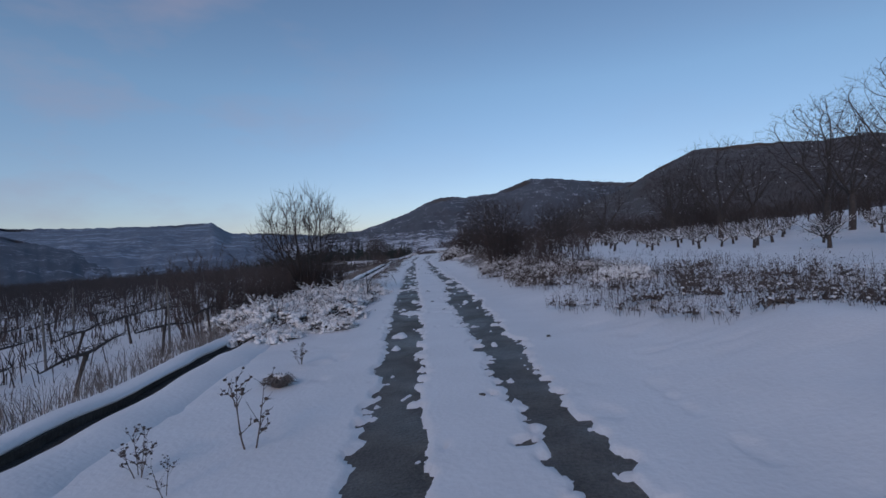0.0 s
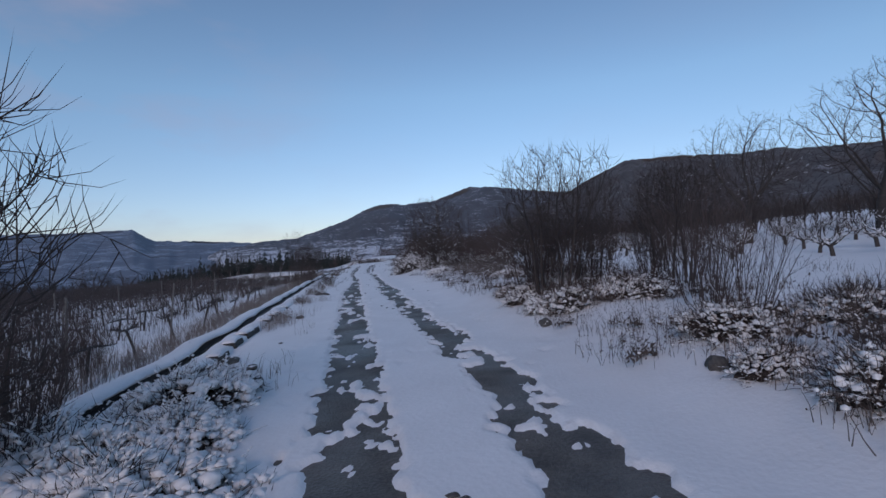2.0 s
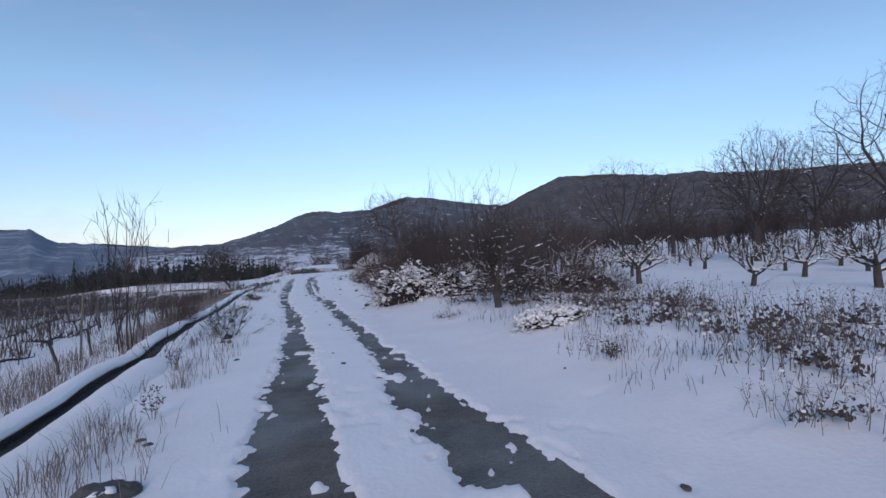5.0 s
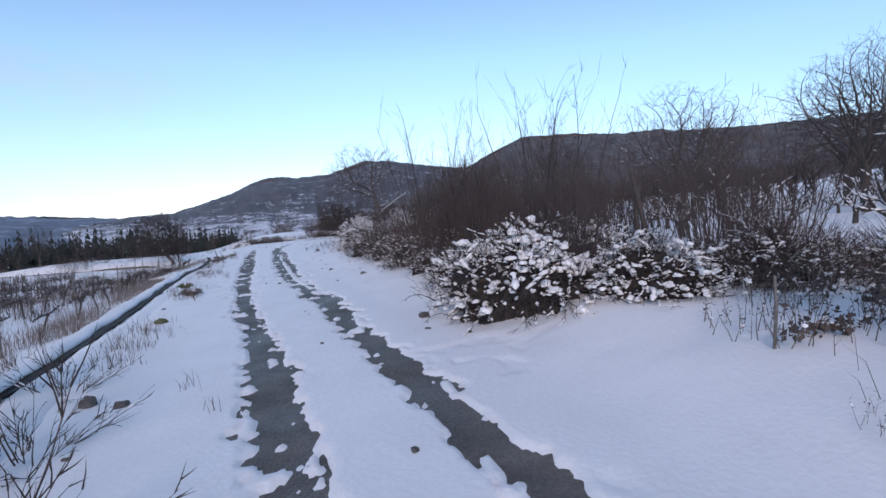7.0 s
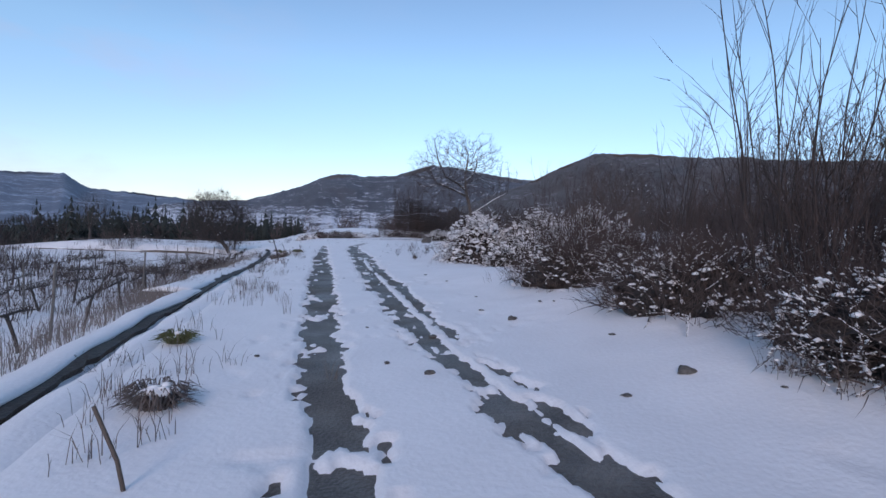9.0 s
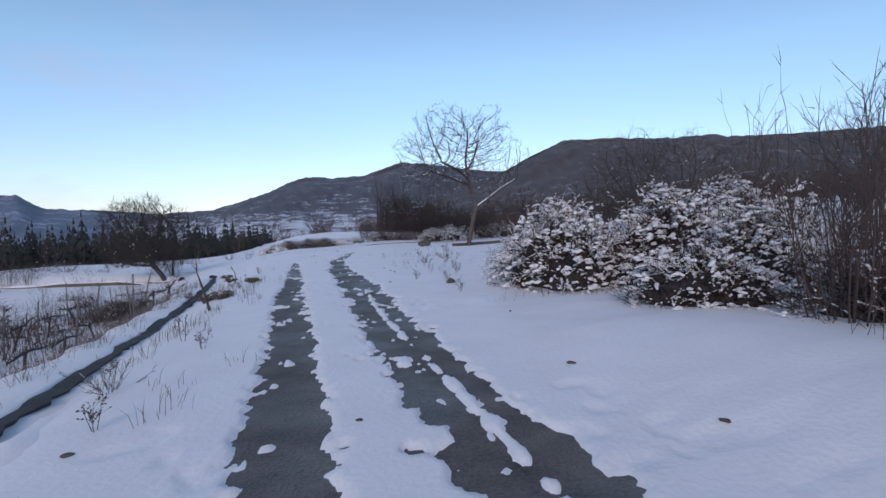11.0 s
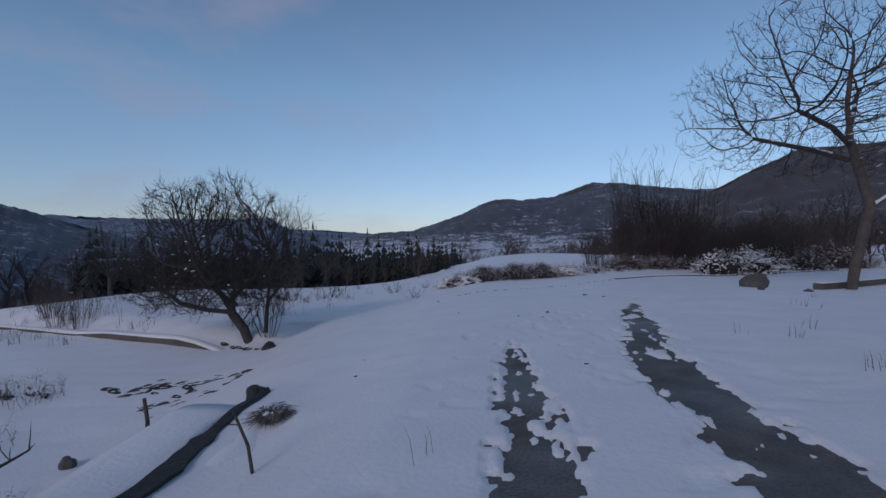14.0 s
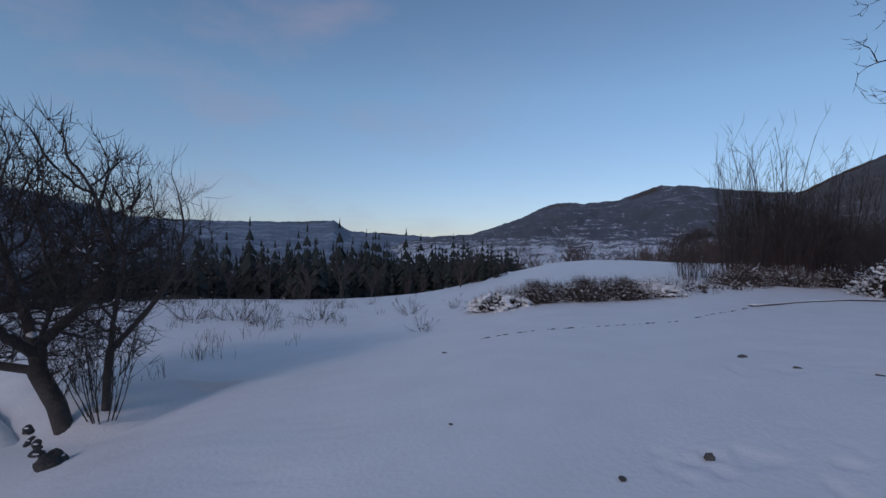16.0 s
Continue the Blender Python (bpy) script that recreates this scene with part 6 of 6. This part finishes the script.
for k, (x, y, sx, sy, sz, m, cap, lab, cat) in enumerate([
    (4.6, 90.0, 0.42, 0.36, 0.40, ROCK, 3, "dark boulder partly covered with snow", "rock"),
    (5.6, 88.8, 0.18, 0.12, 0.08, ROCK, 0, "flat dark stone lying in snow", "rock"),
    (4.1, 88.6, 0.22, 0.10, 0.07, ROCK, 0, "flat dark stone lying in snow", "rock"),
    # near-black colour stands for the shaded hole where the channel ends
    (-7.1, 78.35, 0.17, 0.14, 0.11, MUD_AND_SHADE, 2, "rock coloured dark for the shaded hole at the channel's end", "rock"),
    (-9.45, 83.6, 0.19, 0.15, 0.14, MUD_AND_SHADE, 1, "dark brown stump at the foot of a tree", "stump"),
    (-9.32, 77.9, 0.10, 0.09, 0.13, ROCK, 0, "small dark stone standing in snow", "rock"),
    (-4.94, 72.0, 0.17, 0.15, 0.12, GREEN, 0, "small green tussock poking out of snow", "tussock"),
    (-6.42, 77.3, 0.19, 0.16, 0.13, DARK_STRAW, 1, "rounded dark grass tussock in snow", "tussock"),
    (-5.9, 74.6, 0.16, 0.14, 0.10, GREEN, 1, "small green tussock poking out of snow", "tussock"),
    (-5.35, 69.2, 0.22, 0.17, 0.15, DARK_STRAW, 1, "dark brown tussock beside the channel", "tussock"),
    (-5.75, 69.5, 0.18, 0.16, 0.16, DARK_STRAW, 1, "dark brown tussock beside the channel", "tussock"),
    (-4.45, 51.5, 0.20, 0.17, 0.14, DARK_STRAW, 3, "snow-covered tussock with a dark hollow", "tussock"),
    (-4.9, 53.5, 0.16, 0.15, 0.10, GREEN, 1, "mossy tussock beside the channel", "tussock"),
    (-4.4, 47.6, 0.12, 0.10, 0.06, GREEN, 0, "flat green moss patch in the snow", "moss"),
    (-0.35, 44.9, 0.09, 0.08, 0.07, ROCK, 0, "small dark stone on the snow", "rock"),
    (-2.35, 52.0, 0.05, 0.04, 0.03, ROCK, 0, "small dark clod on the snow", "clod"),
    (-2.0, 53.6, 0.05, 0.05, 0.03, ROCK, 0, "small dark clod on the snow", "clod"),
    (-0.13, 51.4, 0.08, 0.06, 0.05, ROCK, 0, "small dark stone on the snow", "rock"),
    (-0.7, 54.3, 0.06, 0.06, 0.05, ROCK, 0, "small dark stone on the snow", "rock"),
    (-3.0, 25.3, 0.10, 0.08, 0.05, ROCK, 2, "dark stone under a pad of snow", "rock"),
    (-3.2, 20.4, 0.13, 0.10, 0.08, ROCK, 3, "dark stone under a pad of snow", "rock"),
    (-2.75, 19.8, 0.08, 0.07, 0.05, ROCK, 1, "dark stone under a pad of snow", "rock"),
    (-2.45, 18.9, 0.10, 0.07, 0.07, ROCK, 0, "small dark stone on the verge", "rock"),
    (-3.4, 32.6, 0.22, 0.16, 0.10, ROCK, 2, "dark stone under a pad of snow", "rock"),
    (-3.1, 32.3, 0.13, 0.09, 0.06, ROCK, 0, "dark stone on the snowy verge", "rock"),
    (-1.85, 5.4, 0.13, 0.10, 0.10, STRAW, 2, "brown tussock half buried in snow", "tussock"),
    (1.7, 20.6, 0.14, 0.10, 0.08, ROCK, 1, "dark stone on the snowy bank", "rock"),
    (2.2, 17.1, 0.12, 0.10, 0.09, ROCK, 1, "dark stone on the snowy bank", "rock"),
    (0.05, 68.0, 0.12, 0.10, 0.10, ROCK, 1, "dark stone on the snowy bank", "rock"),
    (-1.6, 86.6, 0.06, 0.05, 0.03, ROCK, 0, "small dark clod on the snow", "clod"),
    (-3.0, 83.0, 0.035, 0.03, 0.03, ROCK, 0, "small dark clod on the snow", "clod"),
    (-8.0, 77.2, 0.12, 0.08, 0.06, ROCK, 0, "dark clod of earth in the snow", "clod"),
    (-3.75, 39.97, 0.09, 0.07, 0.09, MUD_AND_SHADE, 1, "dark rotten stump poking out of snow", "stump"),
    (-3.76, 39.45, 0.045, 0.04, 0.05, ROCK, 0, "dark clod of earth in the snow", "clod"),
    (-3.62, 39.34, 0.05, 0.04, 0.05, GREEN, 0, "small dark mossy clod in the snow", "clod"),
    (-3.83, 42.9, 0.06, 0.05, 0.05, ROCK, 0, "dark clod of earth in the snow", "clod"),
    (-4.14, 43.08, 0.07, 0.05, 0.08, ROCK, 0, "dark clod of earth in the snow", "clod"),
]):
    if cat == "tussock":
        place(tussock("tussock", 150 + k, sx, sz, m, cap, lab), x, y, 0, 1.0)
        continue
    ob = rock({"rock": "rock", "stump": "stump", "moss": "moss_patch", "clod": "clod"}[cat], 150 + k, sx, sy, sz, m, cap, lab, cat)
    place(ob, x, y, rng.uniform(0, 360) if cat != "clod" else 20, 1.0, sz * 0.3)

# bare earth showing in streaks through thin snow, and crumbs beside the lane
streak = tagged(place(rock("clod", 190, 0.13, 0.03, 0.03, ROCK, 0, "", "clod"), -9.7, 81.0, 35, 1.0, 0.02), "streak of dark earth showing through the snow", "clod", "streaks of bare earth")
for k in range(64):
    t, q = rng.random(), rng.gauss(0, 0.22)
    x, y = (-10.9 + 2.4 * t, 81.0 + 0.5 * t + q) if k % 3 else (-10.0 + 1.3 * t, 80.0 + 0.8 * t + q)
    repeat(streak, x, y, rng.gauss(38, 10), rng.uniform(0.35, 1.0), 0.015)
for k in range(40):
    t = (k + rng.uniform(-0.4, 0.4)) / 39
    x, y = (-5.4 + 3.9 * t / 0.6, 88.05 + 2.2 * t / 0.6) if t < 0.6 else (-1.5 + 2.3 * (t - 0.6) / 0.4, 90.3 + 2.9 * (t - 0.6) / 0.4)
    repeat(streak, x, y, 24 + 26 * t + rng.gauss(0, 6), rng.uniform(0.25, 0.7), 0.012)
rubble = tagged(place(rock("rock", 192, 0.24, 0.09, 0.05, MUD_AND_SHADE, 2, "", "rock"), -10.2, 84.05, 150, 1.0, 0.03), "dark wet stone under snow along the terrace", "rock", "stones along the terrace")
for k in range(30):
    t = (k + rng.uniform(-0.5, 0.5)) / 29
    x, y = (-9.5 - 6.0 * t, 83.65 + 3.6 * t) if t < 0.25 else (-11.0 - 6.0 * (t - 0.25) / 0.75, 84.55 + 2.25 * (t - 0.25) / 0.75)
    if rng.random() < 0.85:
        repeat(rubble, x, y + rng.gauss(0, 0.05), 150 + rng.gauss(0, 14), rng.uniform(0.4, 1.0), 0.03)
loose = random.Random(77)
for _k in range(22):
    x, y = -10.3 + loose.gauss(0, 0.45), 80.95 + loose.gauss(0, 0.22)
    repeat(rubble, x, y, 150 + loose.gauss(0, 25), loose.uniform(0.35, 0.95), 0.03)
crumb = tagged(place(rock("clod", 191, 0.045, 0.03, 0.014, ROCK, 0, "", "clod"), -1.2, 86.0, 0, 1.0, 0.0), "crumb of dark earth lying on the snow", "clod", "crumbs on the snow")
for k in range(80):
    y = rng.uniform(3, 88)
    u = rng.choice((rng.uniform(-2.0, -0.5), rng.uniform(0.4, 1.1), rng.uniform(2.2, 4.0)))
    repeat(crumb, float(road_x(y)) + u, y, rng.uniform(0, 360), rng.uniform(0.4, 1.1), 0.0)

# reeds, slim poplar shoots and other shrubs on the left
thicket = tagged(place(shoot_clump("red_thicket", 160, 1.9, 90, 16, 0.7, 2, 0, (BARK, RED_TWIG, RED_TWIG, SNOW), 0.2), -5.5, 11.6), "dense thicket of thin reddish leafless shoots", "shrub")
repeat(thicket, -4.9, 13.6, 80, 0.75)
repeat(thicket, -4.3, 15.7, 200, 0.7)
repeat(thicket, -5.0, 16.4, 10, 0.8)
repeat(thicket, -5.3, 15.0, 300, 0.8)
repeat(thicket, -3.9, 16.8, 130, 0.55)
repeat(thicket, -5.5, 43.2, 40, 0.6)
repeat(thicket, -5.6, 19.4, 120, 0.8)
repeat(thicket, -6.2, 22.0, 10, 0.55)
poplar = tagged(place(shoot_clump("poplar_shoots", 161, 3.3, 9, 7, 0.25, 2, 0, None, 0.25), -5.35, 39.6), "slim upright leafless poplar shoots", "sapling")
for x, y, a, q in [(4.2, 104.6, 20, 1.9), (5.8, 105.4, 110, 2.1), (8.6, 107.2, 200, 2.0), (11.4, 108.6, 290, 1.8)]:
    repeat(poplar, x, y, a, q)
tangle = tagged(place(shoot_clump("thorn_sapling", 162, 1.2, 13, 74, 0.14, 2, 0.25, (BARK, RED_TWIG, TWIG, SNOW), 0.1), -3.75, 40.3), "tangled thorny sapling dusted with snow", "shrub", "low thorny shrubs")
for x, y, s in [(-4.2, 42.0, 0.8), (-4.5, 43.6, 0.7), (-4.6, 38.4, 0.8), (-8.95, 73.8, 1.0), (-7.9, 75.0, 0.6), (-9.8, 75.0, 0.9), (-8.8, 95.2, 0.8), (-7.1, 90.5, 0.5), (-12.6, 92.4, 1.0), (-13.8, 93.0, 1.1), (-11.4, 93.8, 0.9), (-15.2, 92.6, 1.0), (-7.4, 95.8, 0.5), (-5.3, 62.0, 0.5), (-6.7, 71.6, 0.6), (-5.2, 52.6, 0.35), (-17, 90, 1.3), (-19, 92, 1.4), (1.2, 75.4, 0.5), (2.4, 77.0, 0.6), (3.6, 73.0, 0.8)]:
    repeat(tangle, x, y, rng.uniform(0, 360), s)


# ---- conifers and far woods ----
def spruce(name, seed, h):
    r = random.Random(seed)
    root = new(name)
    w = Wood(seed)
    w.tube(0, [Vector((0, 0, -0.3)), Vector((0, 0, h * 0.5)), Vector((0, 0, h * 0.97))], [h * 0.02, h * 0.014, 0.01], 6)
    part("trunk", w.sets[0], BARK, root)
    v, f, sv, sf = [], [], [], []
    layers = 10
    for k in range(layers):
        s = k / (layers - 1)
        z = h * (0.08 + 0.88 * s)
        rad = h * 0.19 * (1 - s) ** 0.85 + 0.08
        n = 9 if s < 0.6 else 6
        for j in range(n):
            a = 2 * math.pi * (j + r.uniform(-0.3, 0.3)) / n + k * 0.7
            L = rad * r.uniform(0.65, 1.2)
            wd = L * 0.34
            d, sd = Vector((math.cos(a), math.sin(a), 0)), Vector((-math.sin(a), math.cos(a), 0))
            top, drop = h * 0.075, L * r.uniform(0.15, 0.5)
            b = len(v)
            v += [Vector((0, 0, z + top)), d * L * 0.55 + sd * wd + Vector((0, 0, z - drop * 0.3)), d * L + Vector((0, 0, z - drop)), d * L * 0.55 - sd * wd + Vector((0, 0, z - drop * 0.3)), d * L * 0.5 + Vector((0, 0, z + top * 0.25)), d * L * 0.3 + Vector((0, 0, z - drop * 0.8))]
            f += [(b, b + 1, b + 4), (b + 1, b + 2, b + 4), (b + 2, b + 3, b + 4), (b + 3, b, b + 4), (b, b + 5, b + 1), (b + 1, b + 5, b + 2), (b + 2, b + 5, b + 3), (b + 3, b + 5, b)]
            if r.random() < 0.07:
                blob(sv, sf, d * L * r.uniform(0.4, 0.75) + Vector((0, 0, z - drop * 0.1)), L * 0.2, r, 0.5, d)
    part("crown", (v, f), SPRUCE, root)
    part("snow_pad", (sv, sf), SNOW, root)["kind"] = "stuff"
    return root


firs = [tagged(place(spruce("spruce", 170 + k, h), x, y), "dark young spruce dusted with snow in a plantation", "conifer", "spruce plantation") for k, (h, x, y) in enumerate([(4.2, -24, 112), (4.6, -27, 114), (3.8, -30, 111)])]
for k in range(170):
    a = rng.uniform(6, 50)
    d = rng.uniform(26, 62) if a > 22 else rng.uniform(44, 85)
    x, y = -6 - d * math.sin(radians(a)), 79 + d * math.cos(radians(a))
    if (x > -15 and y < 118) or (x > -21 and y < 104) or y < 93 or -x - 3.8 > 0.72 * (y - 64.8):
        continue
    repeat(firs[rng.randrange(3)], x, y, rng.uniform(0, 360), rng.uniform(0.42, 0.68))


def far_spruces(name, spots, label, seed):
    """A dense stand of young conifers, too many to tell apart."""
    r = random.Random(seed)
    v, f = [], []
    zs = ground_z(np.array([s[0] for s in spots]), np.array([s[1] for s in spots]))
    for (x, y), z in zip(spots, zs):
        h = min(max(1.1 - float(z) + r.gauss(-0.2, 1.0) - (1.0 if x < -38 else 0.0), 1.5), 7.5)
        base = Vector((x, y, float(z)))
        for k in range(6):
            s = k / 5
            rad = h * 0.2 * (1 - s) + 0.10
            for j in range(6):
                a, c = 1.047 * (j + r.uniform(-0.4, 0.4)) + k, base + Vector((0, 0, h * (0.1 + 0.8 * s)))
                d, sd = Vector((math.cos(a), math.sin(a), 0)), Vector((-math.sin(a), math.cos(a), 0))
                b = len(v)
                L = rad * r.uniform(0.7, 1.25)
                v += [c + Vector((0, 0, h * 0.12)), c + d * L * 0.6 + sd * L * 0.45, c + d * L - Vector((0, 0, L * 0.4)), c + d * L * 0.6 - sd * L * 0.45]
                f += [(b, b + 1, b + 2), (b, b + 2, b + 3)]
    return tagged(part(name, (v, f), SPRUCE), label, "woods", kind="stuff")


stand = []
while len(stand) < 900:
    a, d = rng.uniform(3, 78), rng.uniform(26, 95)
    x, y = -6 - d * math.sin(radians(a)), 79 + d * math.cos(radians(a))
    if not ((x > -15 and y < 118) or (x > -21 and y < 104) or y < 92 or -x - 3.8 > 0.72 * (y - 64.8)):
        stand.append((x, y))
far_spruces("spruce_stand", stand, "dense dark stand of young spruces below the terrace", 210)


def far_trees(name, spots, mat, label, seed, thick=0.05):
    """Many simple leafless trees, too far to tell apart."""
    r = random.Random(seed)
    w = Wood(seed)
    zs = ground_z(np.array([s[0] for s in spots]), np.array([s[1] for s in spots])) if spots and len(spots[0]) == 3 else [s[3] for s in spots]
    for s, z in zip(spots, zs):
        x, y, h = s[:3]
        p = Vector((x, y, float(z) - 0.3))
        w.tube(2, [p, p + Vector((r.gauss(0, 0.1), r.gauss(0, 0.1), h * 0.45))], [thick * 1.6, thick], 3)
        for _k in range(13):
            b = p + Vector((0, 0, h * r.uniform(0.12, 0.5)))
            a, e = r.uniform(0, 6.28), r.uniform(0.2, 0.9)
            d = Vector((math.cos(a) * e, math.sin(a) * e, r.uniform(0.5, 1.0))).normalized()
            t = b + d * h * r.uniform(0.3, 0.55)
            w.twig(2, [b, t], thick * 0.8)
            for _j in range(4):
                q = b.lerp(t, r.uniform(0.35, 0.95))
                d2 = (d + Vector((r.gauss(0, 0.5), r.gauss(0, 0.5), r.gauss(0.1, 0.4)))).normalized()
                w.twig(2, [q, q + d2 * h * r.uniform(0.10, 0.24)], thick * 0.45)
    return tagged(part(name, w.sets[2], mat), label, "woods", kind="stuff")


spots = []
while len(spots) < 460:
    x, y = rng.uniform(-80, -22), rng.uniform(92, 135)
    if -x - 3.8 > 0.70 * (y - 64.8):
        spots.append((x, y, rng.uniform(1.6, 4.2)))
far_trees("terrace_scrub", spots, TWIG, "dark leafless scrub below the terrace", 204, 0.05)
spots = []
while len(spots) < 120:
    a, d = rng.uniform(3, 40), rng.uniform(24, 70)
    x, y = -6 - d * math.sin(radians(a)), 79 + d * math.cos(radians(a))
    if not ((x > -14 and y < 112) or y < 96):
        spots.append((x, y, rng.uniform(1.6, 3.4)))
far_trees("mixed_scrub", spots, RED_TWIG, "leafless scrub in front of the young spruces", 205, 0.035)
spots = []
while len(spots) < 900:
    x, y = 16 + 114 * rng.random() ** 1.5, rng.uniform(5, 190)
    if x - 0.25 * abs(y - 60) > 30 or (y > 76 and x > 18):
        spots.append((x, y, rng.uniform(3.0, 7.0)))
far_trees("hillside_wood", spots, TWIG, "brown leafless woods rising behind the orchard", 200)
spots = [(rng.uniform(6, 40), rng.uniform(108, 150), rng.uniform(2.0, 4.0)) for _k in range(150)]
far_trees("field_edge_wood", spots, RED_TWIG, "brown scrub beyond the snowfield", 201, 0.04)
spots = []
while len(spots) < 520:
    a, d = rng.uniform(4, 52), rng.uniform(110, 330)
    x, y = -d * math.sin(radians(a)), 40 + d * math.cos(radians(a))
    if x < -30 - 0.12 * y or y > 190:
        spots.append((x, y, rng.uniform(3, 7)))
far_trees("valley_wood", spots, TWIG, "dark leafless woods along the valley floor", 202, 0.09)
spots = [(rng.uniform(-70, 110), rng.uniform(175, 400), rng.uniform(5, 10)) for _k in range(420)]
far_trees("hill_foot_scrub", spots, RED_TWIG, "brown leafless scrub at the foot of the hill", 203, 0.10)
repeat(big_a, -72, 145, 20, 1.35, 1.0)
repeat(big_b, -60, 150, 20, 0.9, 1.0)
repeat(big_b, -24, 96, 200, 0.5, 0.2)
